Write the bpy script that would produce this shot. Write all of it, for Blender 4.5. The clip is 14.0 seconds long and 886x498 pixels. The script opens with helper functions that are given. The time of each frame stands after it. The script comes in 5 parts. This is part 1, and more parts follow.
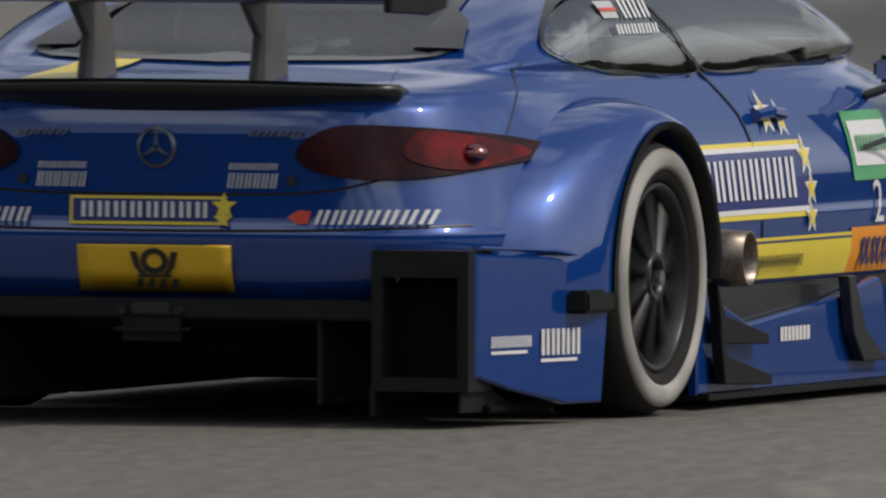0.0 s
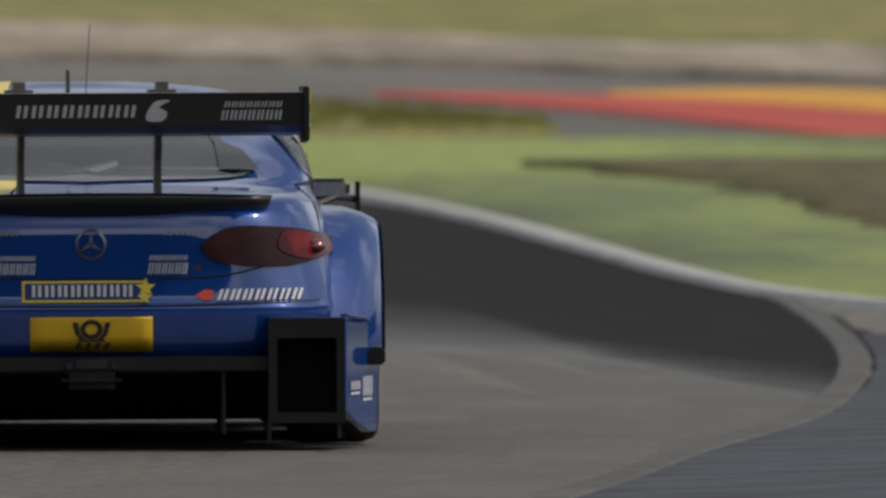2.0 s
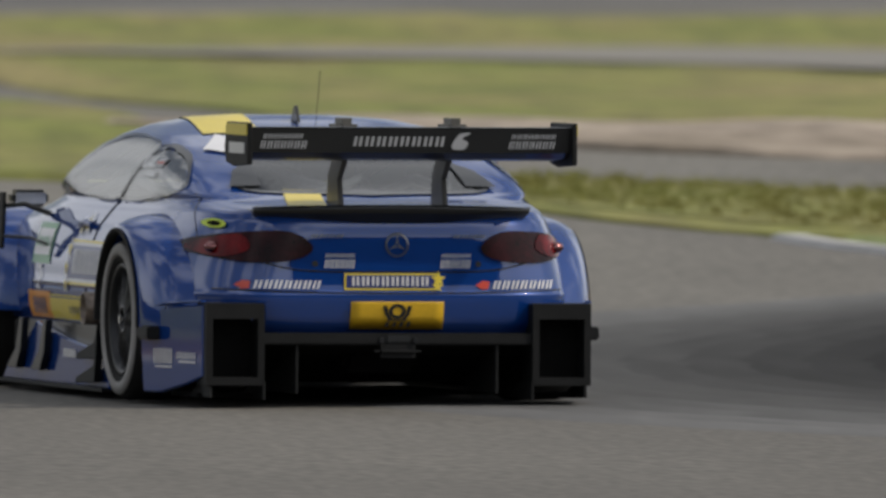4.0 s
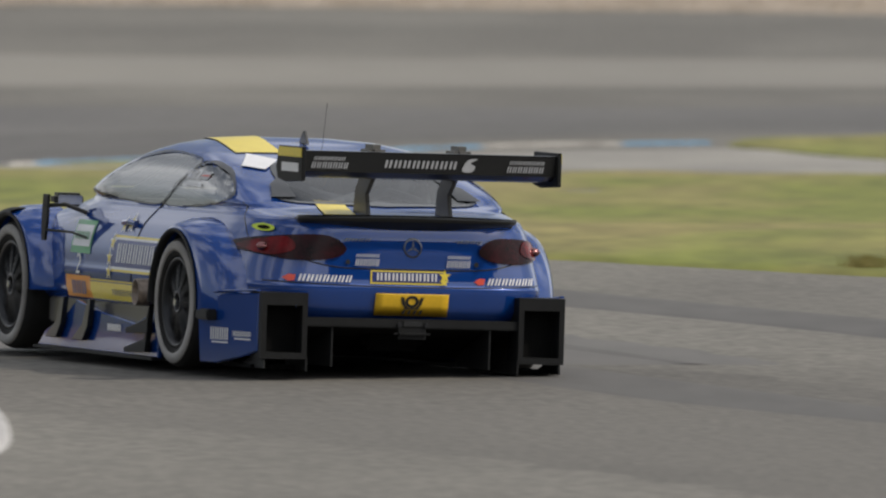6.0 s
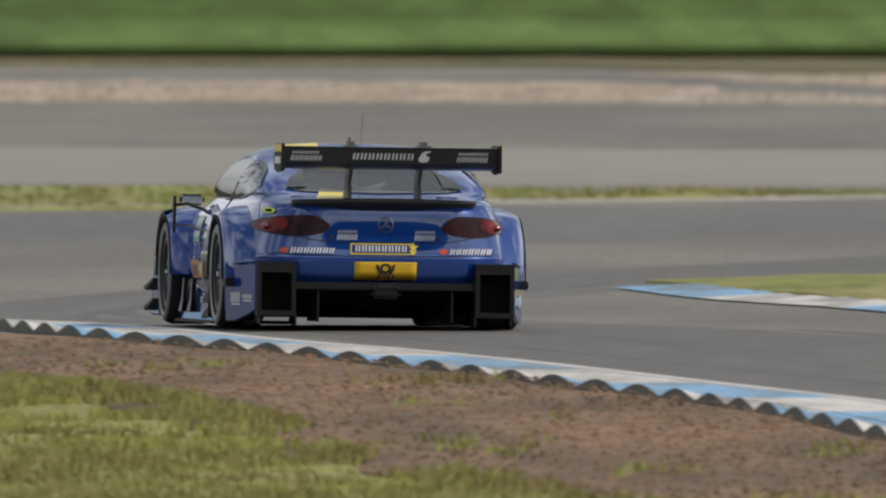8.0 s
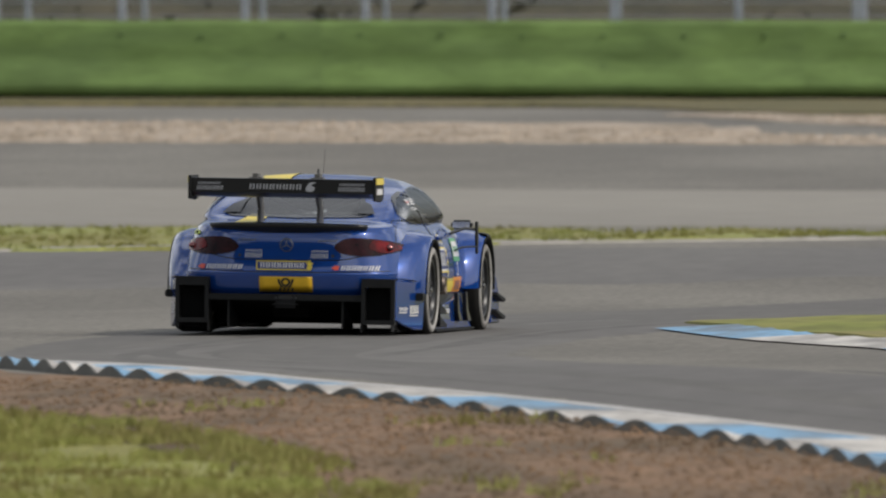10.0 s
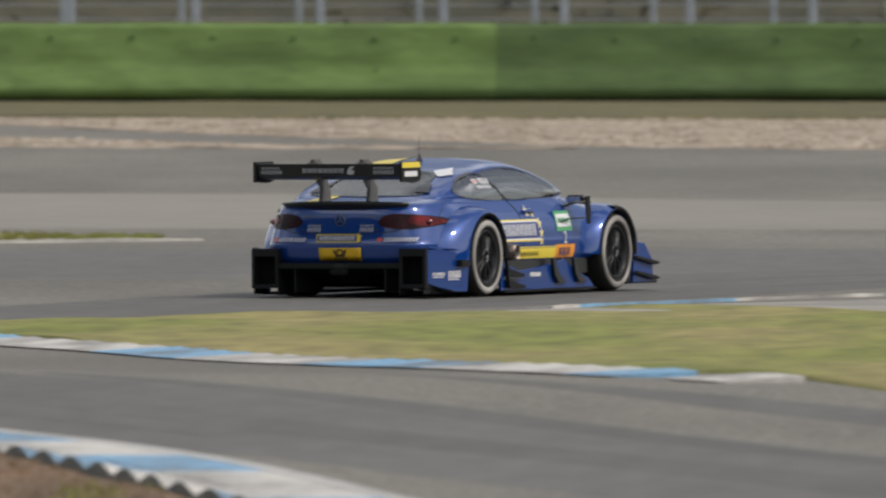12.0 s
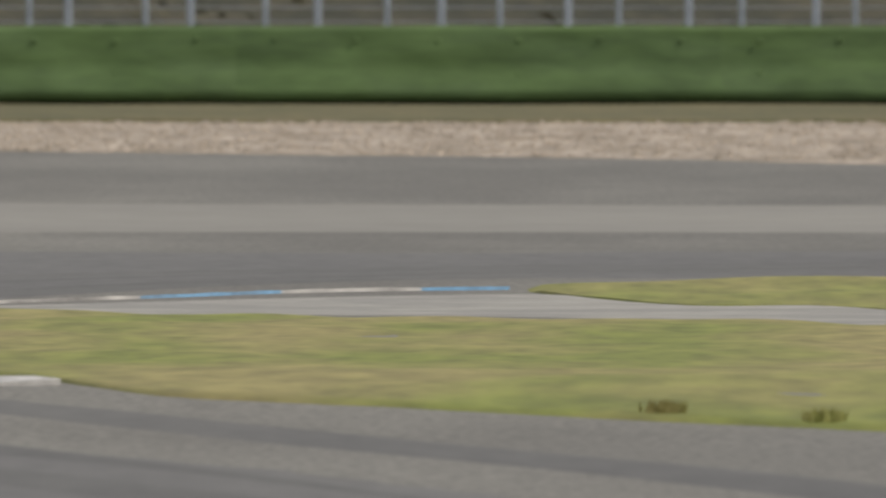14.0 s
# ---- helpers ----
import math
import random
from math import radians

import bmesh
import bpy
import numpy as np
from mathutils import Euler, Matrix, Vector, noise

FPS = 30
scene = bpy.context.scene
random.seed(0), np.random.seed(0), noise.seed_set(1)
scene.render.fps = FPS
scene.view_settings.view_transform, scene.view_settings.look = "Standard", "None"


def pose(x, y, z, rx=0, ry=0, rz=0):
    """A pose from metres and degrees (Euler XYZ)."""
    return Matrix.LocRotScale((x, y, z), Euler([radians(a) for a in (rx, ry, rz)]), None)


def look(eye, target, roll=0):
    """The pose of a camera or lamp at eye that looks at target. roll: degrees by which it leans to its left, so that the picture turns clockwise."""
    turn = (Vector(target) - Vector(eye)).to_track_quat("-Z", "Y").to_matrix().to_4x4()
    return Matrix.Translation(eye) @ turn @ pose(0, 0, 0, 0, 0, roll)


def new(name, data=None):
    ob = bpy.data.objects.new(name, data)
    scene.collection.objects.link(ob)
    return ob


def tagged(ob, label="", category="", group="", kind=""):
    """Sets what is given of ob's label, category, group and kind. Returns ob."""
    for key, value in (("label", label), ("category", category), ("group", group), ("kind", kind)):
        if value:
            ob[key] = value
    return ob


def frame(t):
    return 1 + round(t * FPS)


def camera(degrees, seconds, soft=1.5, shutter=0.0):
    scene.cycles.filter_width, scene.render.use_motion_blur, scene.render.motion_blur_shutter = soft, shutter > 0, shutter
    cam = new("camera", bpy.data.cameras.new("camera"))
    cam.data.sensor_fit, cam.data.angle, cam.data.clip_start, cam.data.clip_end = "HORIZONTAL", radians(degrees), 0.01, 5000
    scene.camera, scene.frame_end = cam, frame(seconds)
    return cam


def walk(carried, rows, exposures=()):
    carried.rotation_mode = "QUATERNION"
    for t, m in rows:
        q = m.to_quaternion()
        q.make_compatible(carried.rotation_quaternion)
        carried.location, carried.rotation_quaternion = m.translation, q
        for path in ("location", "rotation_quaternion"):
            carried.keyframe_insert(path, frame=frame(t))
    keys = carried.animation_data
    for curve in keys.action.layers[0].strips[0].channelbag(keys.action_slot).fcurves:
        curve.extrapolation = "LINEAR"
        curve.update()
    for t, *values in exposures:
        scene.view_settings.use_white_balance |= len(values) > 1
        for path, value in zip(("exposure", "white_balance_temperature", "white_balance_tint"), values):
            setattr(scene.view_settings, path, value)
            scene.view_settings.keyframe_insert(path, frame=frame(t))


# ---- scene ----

from mathutils.bvhtree import BVHTree

# ---- camera: a tripod with a very long lens, panned and tilted after the car ----
EYE = (0.0, 0.0, 2.7)
cam = camera(1.9964, 14.0, soft=2.2, shutter=0.35)


def aim(azimuth, down):
    a, d = radians(azimuth), radians(down)
    return look(EYE, (EYE[0] + math.sin(a) * math.cos(d), EYE[1] + math.cos(a) * math.cos(d), EYE[2] - math.sin(d)))


walk(cam, [(t, aim(a, d)) for t, a, d in [
    (0.0, 1.889, 1.962), (0.5, 2.781, 1.794), (1.0, 3.659, 1.637), (1.5, 4.461, 1.504), (2.0, 4.652, 1.440),
    (2.5, 4.398, 1.389), (3.0, 3.939, 1.314), (3.5, 3.341, 1.274), (3.7, 3.073, 1.250), (4.8, 1.430, 1.115), (5.8, -0.211, 0.969),
    (6.0, -0.561, 0.947), (6.5, -1.427, 0.858), (7.0, -2.245, 0.816), (7.5, -2.955, 0.769), (8.0, -3.480, 0.723),
    (8.2, -3.625, 0.712), (9.2, -3.880, 0.660), (10.3, -3.368, 0.625), (10.5, -3.225, 0.625), (11.0, -2.792, 0.638), (11.5, -2.325, 0.634),
    (12.0, -1.786, 0.625), (12.5, -1.271, 0.623), (13.0, -0.765, 0.616), (13.5, -0.395, 0.616), (14.0, -0.109, 0.619)]],
     exposures=[(0.0, -0.46), (1.5, -0.56), (2.6, -0.62), (3.6, -0.46), (6.0, -0.22), (14.0, -0.22)])
cam.data.dof.use_dof = True
cam.data.dof.aperture_fstop = 9.5

# ---- light: high hazy sun from the right, bright sky ----
world = bpy.data.worlds.new("world")
scene.world = world
world.use_nodes = True
wn = world.node_tree
sky = wn.nodes.new("ShaderNodeTexSky")
sky.sky_type, sky.sun_disc = "NISHITA", False
sky.sun_elevation, sky.sun_rotation = radians(45), radians(108)
sky.air_density, sky.dust_density = 1.0, 2.5
pale = wn.nodes.new("ShaderNodeHueSaturation")
pale.inputs["Saturation"].default_value = 0.45
wn.links.new(sky.outputs[0], pale.inputs["Color"])
air, cloud, veil, over = (wn.nodes.new(k) for k in ("ShaderNodeTexCoord", "ShaderNodeTexNoise", "ShaderNodeMapRange", "ShaderNodeMix"))
cloud.inputs["Scale"].default_value, cloud.inputs["Detail"].default_value = 3.2, 6
veil.inputs[1].default_value, veil.inputs[2].default_value, veil.inputs[4].default_value = 0.46, 0.62, 0.75
over.data_type = "RGBA"
over.inputs[7].default_value = (12.0, 12.2, 12.5, 1)   # scattered white cloud
wn.links.new(air.outputs["Generated"], cloud.inputs[0]), wn.links.new(cloud.outputs[0], veil.inputs[0])
wn.links.new(veil.outputs[0], over.inputs[0]), wn.links.new(pale.outputs[0], over.inputs[6])
wn.links.new(over.outputs[2], wn.nodes["Background"].inputs[0])
wn.nodes["Background"].inputs[1].default_value = 0.12
sun_data = bpy.data.lights.new("sun", "SUN")
sun_data.energy, sun_data.angle, sun_data.color = 2.4, radians(0.8), (1.0, 0.915, 0.79)
sun = new("sun", sun_data)
sun.matrix_world = look((0, 0, 0), (-math.sin(radians(108)) * math.cos(radians(45)), -math.cos(radians(108)) * math.cos(radians(45)), -math.sin(radians(45))))


# ---- materials ----
def material(name, color, rough=0.5, metal=0.0, vary=0.12, scale=6.0, fine=60.0, bump=0.0, coat=0.0, stretch=(1, 1, 1), second=None, amount=0.5, emit=0.0, world_space=False):
    """A procedural surface: two scales of variation, a second colour in patches, and relief."""
    m = bpy.data.materials.new(name)
    m.use_nodes = True
    n, l = m.node_tree.nodes, m.node_tree.links
    b = n["Principled BSDF"]
    b.inputs["Roughness"].default_value, b.inputs["Metallic"].default_value = rough, metal
    b.inputs["Coat Weight"].default_value, b.inputs["Coat Roughness"].default_value, b.inputs["Coat IOR"].default_value = coat, 0.04, 1.5
    tc, mp = n.new("ShaderNodeTexCoord"), n.new("ShaderNodeMapping")
    mp.inputs["Scale"].default_value = stretch
    info, spread = n.new("ShaderNodeObjectInfo"), n.new("ShaderNodeMath")
    spread.operation = "MULTIPLY"
    spread.inputs[1].default_value = 40.0
    l.new(info.outputs["Random"], spread.inputs[0]), l.new(spread.outputs[0], mp.inputs["Location"])
    if world_space:
        l.new(n.new("ShaderNodeNewGeometry").outputs["Position"], mp.inputs[0])
        spread.inputs[1].default_value = 0.0
    else:
        l.new(tc.outputs["Object"], mp.inputs[0])
    big, small = n.new("ShaderNodeTexNoise"), n.new("ShaderNodeTexNoise")
    big.inputs["Scale"].default_value, small.inputs["Scale"].default_value = scale, fine
    big.inputs["Detail"].default_value, small.inputs["Detail"].default_value = 5, 3
    l.new(mp.outputs[0], big.inputs[0]), l.new(mp.outputs[0], small.inputs[0])
    ramp = n.new("ShaderNodeValToRGB")
    two = second or tuple(c * (1 - vary) for c in color)
    ramp.color_ramp.elements[0].position, ramp.color_ramp.elements[1].position = amount - 0.12, amount + 0.12
    ramp.color_ramp.elements[0].color = (*two, 1)
    ramp.color_ramp.elements[1].color = (*(min(1, c * (1 + vary * 0.4)) for c in color), 1)
    l.new(big.outputs[0], ramp.inputs[0])
    mix = n.new("ShaderNodeMix")
    mix.data_type, mix.blend_type = "RGBA", "MULTIPLY"
    mix.inputs[0].default_value = 1.0
    grey = n.new("ShaderNodeMapRange")
    grey.inputs[1].default_value, grey.inputs[2].default_value = 0.3, 0.7
    grey.inputs[3].default_value, grey.inputs[4].default_value = 1 - vary, 1 + vary
    l.new(small.outputs[0], grey.inputs[0])
    l.new(ramp.outputs[0], mix.inputs[6]), l.new(grey.outputs[0], mix.inputs[7])
    l.new(mix.outputs[2], b.inputs["Base Color"])
    if bump:
        bp = n.new("ShaderNodeBump")
        bp.inputs["Strength"].default_value, bp.inputs["Distance"].default_value = 0.6, bump
        l.new(small.outputs[0], bp.inputs["Height"]), l.new(bp.outputs[0], b.inputs["Normal"])
    if emit:
        b.inputs["Emission Color"].default_value, b.inputs["Emission Strength"].default_value = (*color, 1), emit
    return m


ASPHALT = material("asphalt", (0.156, 0.147, 0.128), 0.85, vary=0.25, scale=0.3, fine=16.0, stretch=(1, 0.25, 1), second=(0.126, 0.118, 0.103))
ASPHALT_LIGHT = material("pale_asphalt", (0.235, 0.222, 0.196), 0.9, vary=0.07, scale=0.15, fine=2.5, stretch=(0.5, 0.4, 1))
RUBBER_LINE = material("rubbered_asphalt", (0.101, 0.096, 0.091), 0.75, vary=0.12, scale=0.3, fine=4.0, stretch=(1, 0.15, 1), second=(0.126, 0.120, 0.112))
SKID = material("skid_rubber", (0.098, 0.094, 0.088), 0.8, vary=0.2, scale=1.0, fine=6)
GRASS = material("grass", (0.222, 0.190, 0.068), 0.95, vary=0.27, scale=0.5, fine=3.2, stretch=(1, 0.14, 1), second=(0.168, 0.186, 0.034), bump=0.008)
GRASS_GREEN = material("green_grass", (0.205, 0.222, 0.062), 0.95, vary=0.3, scale=0.6, fine=16, stretch=(1, 0.3, 1), second=(0.19, 0.175, 0.05), bump=0.012)
BLADE = material("grass_blade", (0.300, 0.315, 0.090), 0.8, vary=0.25, scale=0.8, fine=9, second=(0.22, 0.19, 0.06))
TURF = material("pale_green_turf", (0.255, 0.305, 0.088), 0.95, vary=0.15, scale=0.4, fine=6, stretch=(1, 0.3, 1), second=(0.125, 0.150, 0.075), bump=0.01)
DIRT = material("brown_earth", (0.168, 0.103, 0.060), 1.0, vary=0.34, scale=0.9, fine=7, stretch=(1, 0.3, 1), second=(0.108, 0.076, 0.046), bump=0.03)
GRAVEL = material("pale_gravel", (0.36, 0.30, 0.24), 1.0, vary=0.27, scale=1.1, fine=4, stretch=(1, 0.25, 1), second=(0.25, 0.205, 0.155), bump=0.06)
KERB_WHITE = material("white_kerb_paint", (0.52, 0.50, 0.47), 0.7, vary=0.16, scale=1.5, fine=14, stretch=(1.0, 0.30, 1), second=(0.23, 0.22, 0.21), amount=0.45, bump=0.004, world_space=True)
KERB_BLUE = material("blue_kerb_paint", (0.18, 0.35, 0.53), 0.7, vary=0.16, scale=1.5, fine=14, stretch=(1.0, 0.30, 1), second=(0.15, 0.19, 0.23), amount=0.45, bump=0.004, world_space=True)
KERB_RED = material("red_painted_asphalt", (0.50, 0.075, 0.05), 0.8, vary=0.12, scale=0.8, fine=5)
KERB_YELLOW = material("yellow_painted_asphalt", (0.72, 0.36, 0.04), 0.8, vary=0.12, scale=0.8, fine=5)
VERGE = material("olive_verge", (0.080, 0.074, 0.026), 0.95, vary=0.3, scale=0.6, fine=6, stretch=(1, 0.3, 1), second=(0.125, 0.105, 0.042), bump=0.01)
STREAK = material("tyre_streak", (0.092, 0.088, 0.083), 0.8, vary=0.12, scale=0.4, fine=4, stretch=(1, 0.15, 1), second=(0.114, 0.109, 0.101))
ARC = material("rubber_arc", (0.118, 0.111, 0.099), 0.85, vary=0.15, scale=0.5, fine=8, second=(0.100, 0.094, 0.085))
WORN = material("worn_asphalt", (0.122, 0.114, 0.100), 0.85, vary=0.28, scale=0.3, fine=20.0, stretch=(1, 0.25, 1), second=(0.108, 0.101, 0.089))
CONCRETE_PALE = material("pale_concrete_edge", (0.30, 0.285, 0.255), 0.9, vary=0.12, scale=0.5, fine=4, second=(0.24, 0.23, 0.21))
# unpainted backs of the kerb teeth, their shade included in the tone
CONCRETE = material("shaded_kerb_concrete", (0.150, 0.148, 0.130), 0.9, vary=0.15, scale=2, fine=12)
LINE = material("white_line_paint", (0.44, 0.43, 0.42), 0.75, vary=0.15, scale=1.2, fine=10, second=(0.36, 0.35, 0.34), amount=0.4)
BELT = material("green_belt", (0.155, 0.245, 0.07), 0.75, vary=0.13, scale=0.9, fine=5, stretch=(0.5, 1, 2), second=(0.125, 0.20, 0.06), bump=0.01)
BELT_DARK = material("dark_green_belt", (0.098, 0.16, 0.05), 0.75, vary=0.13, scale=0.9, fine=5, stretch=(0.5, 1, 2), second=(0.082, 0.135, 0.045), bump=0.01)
STEEL = material("galvanised_steel", (0.40, 0.43, 0.47), 0.45, 0.6, vary=0.12)
BUSH = material("olive_scrub", (0.056, 0.050, 0.028), 0.95, vary=0.35, scale=0.7, fine=4, second=(0.034, 0.034, 0.019))
PAINT = material("blue_car_paint", (0.005, 0.046, 0.235), 0.33, 0.25, vary=0.03, scale=3, fine=400, coat=1.0)
PAINT.node_tree.nodes["Principled BSDF"].inputs["Coat IOR"].default_value = 1.8
PAINT.node_tree.nodes["Principled BSDF"].inputs["Specular IOR Level"].default_value = 0.0
CARBON = material("matt_black_carbon", (0.011, 0.0115, 0.012), 0.55, vary=0.2, scale=10, fine=300)
BLACK = material("black_paint", (0.010, 0.011, 0.012), 0.35, vary=0.1, coat=0.3)
TYRE = material("tyre_rubber", (0.012, 0.012, 0.0115), 0.8, vary=0.25, scale=12, fine=60, second=(0.02, 0.019, 0.018), bump=0.002)
TYRE_BAND = material("sidewall_lettering_sheen", (0.34, 0.33, 0.315), 0.7, vary=0.3, scale=4, fine=40, second=(0.17, 0.16, 0.15))
FAIRING = material("grey_carbon", (0.10, 0.096, 0.088), 0.45, vary=0.15, scale=10, fine=200)
RIM = material("dark_rim", (0.030, 0.031, 0.034), 0.35, 0.6, vary=0.1)
CHROME = material("chrome", (0.55, 0.56, 0.58), 0.2, 1.0, vary=0.05)
BRIGHT = material("glint_dome_metal", (0.30, 0.14, 0.14), 0.22, 1.0, vary=0.02)
DULL_CHROME = material("dull_chrome", (0.16, 0.17, 0.19), 0.3, 1.0, vary=0.08)
HEATED = material("heat_stained_steel", (0.22, 0.18, 0.15), 0.35, 0.8, vary=0.2, scale=20, second=(0.12, 0.10, 0.085))
WHITE = material("white_vinyl", (0.72, 0.72, 0.74), 0.4, vary=0.04, coat=0.3)
YELLOW = material("yellow_vinyl", (0.78, 0.62, 0.06), 0.4, vary=0.04, coat=0.3)
PLATE = material("yellow_plate", (0.70, 0.43, 0.02), 0.45, vary=0.05)
ORANGE = material("orange_vinyl", (0.80, 0.30, 0.02), 0.4, vary=0.04, coat=0.3)
GREEN = material("green_vinyl", (0.06, 0.33, 0.12), 0.4, vary=0.04, coat=0.3)
RED = material("red_vinyl", (0.62, 0.07, 0.04), 0.4, vary=0.04, coat=0.3)
LAMP_RED = material("dark_red_lens", (0.026, 0.003, 0.005), 0.22, vary=0.3, scale=9, second=(0.009, 0.002, 0.003), coat=0.0)
LAMP_LIT = material("sunlit_red_lens", (0.15, 0.006, 0.008), 0.2, vary=0.2, scale=7, second=(0.05, 0.003, 0.004), coat=0.0)
LIME = material("lime_ring", (0.55, 0.70, 0.03), 0.4, vary=0.05)
INTERIOR = material("dark_cabin", (0.030, 0.031, 0.034), 0.9, vary=0.2)
CABIN = material("grey_cabin_trim", (0.17, 0.175, 0.18), 0.8, vary=0.3, scale=5)
# near-black: shade of ducts and pipes as colour; underbody shares it
VOID = material("hollow_black", (0.004, 0.004, 0.004), 1.0, vary=0.2)
OLD_KERB = material("greyed_kerb", (0.052, 0.060, 0.074), 0.8, vary=0.2, scale=1.5, fine=10, second=(0.032, 0.034, 0.038))
DARK_TRACK = [material("dark_asphalt", (c, c, c), 0.8, vary=0.12, scale=0.3, fine=4.0, stretch=(1, 0.15, 1), second=(c * 1.2, c * 1.2, c * 1.2)) for c in (0.140, 0.124, 0.109, 0.095, 0.082, 0.070, 0.059, 0.049, 0.040, 0.032, 0.025, 0.019)]

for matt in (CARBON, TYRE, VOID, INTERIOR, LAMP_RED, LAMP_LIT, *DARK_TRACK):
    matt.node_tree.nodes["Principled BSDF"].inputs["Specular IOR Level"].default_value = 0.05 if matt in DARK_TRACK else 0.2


def glass(name, tint, mirror):
    """Thin tinted pane: see-through with a clear reflection."""
    m = bpy.data.materials.new(name)
    m.use_nodes = True
    n, l = m.node_tree.nodes, m.node_tree.links
    n.remove(n["Principled BSDF"])
    clear, gloss, mix, fres = n.new("ShaderNodeBsdfTransparent"), n.new("ShaderNodeBsdfGlossy"), n.new("ShaderNodeMixShader"), n.new("ShaderNodeFresnel")
    clear.inputs[0].default_value, gloss.inputs["Roughness"].default_value = (*tint, 1), 0.03
    fres.inputs[0].default_value = mirror
    l.new(fres.outputs[0], mix.inputs[0]), l.new(clear.outputs[0], mix.inputs[1]), l.new(gloss.outputs[0], mix.inputs[2])
    l.new(mix.outputs[0], n["Material Output"].inputs[0])
    return m


GLASS = glass("tinted_glass", (0.74, 0.77, 0.78), 6.0)
REAR_PANE = glass("dark_rear_glass", (0.30, 0.33, 0.345), 1.75)


# ---- helpers of this scene ----
def mesh_object(name, verts, faces, mat, parent=None, smooth=False):
    me = bpy.data.meshes.new(name)
    me.from_pydata([tuple(map(float, v)) for v in verts], [], [tuple(int(i) for i in f) for f in faces])
    me.materials.append(mat)
    if smooth:
        me.polygons.foreach_set("use_smooth", [True] * len(me.polygons))
    me.update()
    ob = new(name, me)
    ob.parent = parent
    return ob


def part(name, bm, mat, parent, label="", smooth=False, mend=True):
    me = bpy.data.meshes.new(name)
    if mend:
        bmesh.ops.recalc_face_normals(bm, faces=bm.faces)
    bm.to_mesh(me)
    bm.free()
    me.materials.append(mat)
    if smooth:
        me.polygons.foreach_set("use_smooth", [True] * len(me.polygons))
    ob = new(name, me)
    ob.parent = parent
    return tagged(ob, label)


def box(x0, x1, y0, y1, z0, z1, bevel=0.008):
    bm = bmesh.new()
    bmesh.ops.create_cube(bm, size=1, matrix=Matrix.Translation(((x0 + x1) / 2, (y0 + y1) / 2, (z0 + z1) / 2)) @ Matrix.Diagonal((x1 - x0, y1 - y0, z1 - z0, 1)))
    if bevel:
        bmesh.ops.bevel(bm, geom=bm.edges[:], offset=bevel, segments=2, affect="EDGES")
    return bm


def step(a, b, y):
    s = min(1.0, max(0.0, (y - a) / (b - a)))
    return s * s * (3 - 2 * s)


def height(y):
    """The lie of the land along the camera's forward axis."""
    return (0.2 - 0.37 * step(55, 104, y) + 0.17 * step(122, 139, y) + 0.17 * math.exp(-((y - 157) / 14) ** 2)
            - 0.11 * math.exp(-((y - 212) / 13) ** 2) + 0.67 * step(250, 370, y))


def curve(points, gap):
    """Smooth line through plan points, at even steps of about gap metres."""
    p = [Vector(q) for q in points]
    p = [2 * p[0] - p[1], *p, 2 * p[-1] - p[-2]]
    fine = []
    for i in range(1, len(p) - 2):
        for k in range(24):
            t = k / 24
            fine.append(0.5 * (2 * p[i] + (p[i + 1] - p[i - 1]) * t + (2 * p[i - 1] - 5 * p[i] + 4 * p[i + 1] - p[i + 2]) * t * t
                               + (3 * p[i] - p[i - 1] - 3 * p[i + 1] + p[i + 2]) * t ** 3))
    fine.append(p[-2])
    run = [0.0]
    for a, b in zip(fine, fine[1:]):
        run.append(run[-1] + (b - a).length)
    count = max(2, round(run[-1] / gap))
    at = np.linspace(0, run[-1], count + 1)
    xs, ys = np.interp(at, run, [q.x for q in fine]), np.interp(at, run, [q.y for q in fine])
    return list(zip(xs, ys))


def patch(name, one, two, mat, lift, label, category, rough=0.0, across=10, along=90, edge=0.0, axis=0):
    """A sheet of ground between two plan lines, read along one axis, a little above the base sheet, its rim turned down and uneven."""
    def dense(c):
        c = sorted(curve(c, 0.25), key=lambda q: q[axis])
        return [q[axis] for q in c], [q[1 - axis] for q in c]
    (a0, a1), (b0, b1) = dense(one), dense(two)
    at = np.linspace(max(a0[0], b0[0]), min(a0[-1], b0[-1]), along)
    share = [0.0, 0.004, *np.linspace(0.03, 0.97, across), 0.996, 1.0] if lift > 0.0145 else [0.0, 0.06, *np.linspace(0.1, 0.9, across), 0.94, 1.0]
    verts, faces, n = [], [], len(share)
    for i, u in enumerate(at):
        lo, hi = np.interp(u, a0, a1), np.interp(u, b0, b1)
        for j, v in enumerate(share):
            w = lo + (hi - lo) * v
            if edge:
                w += edge * noise.noise((u * 1.3, v * 3, 3.1)) + 0.5 * edge * noise.noise((u * 5, v * 9, 8.1))
            x, y = (u, w) if axis == 0 else (w, u)
            rim = (-0.03 if lift > 0.0145 else -0.002) if j in (0, n - 1) or i in (0, along - 1) else lift + rough * noise.noise((x * 0.8, y * 0.25, 0))
            verts.append((x, y, height(y) + rim))
    for i in range(along - 1):
        for j in range(n - 1):
            k = i * n + j
            faces.append((k, k + 1, k + n + 1, k + n))
    ob = mesh_object(name, verts, faces, mat, None, True)
    return tagged(ob, label, category, kind="structure")


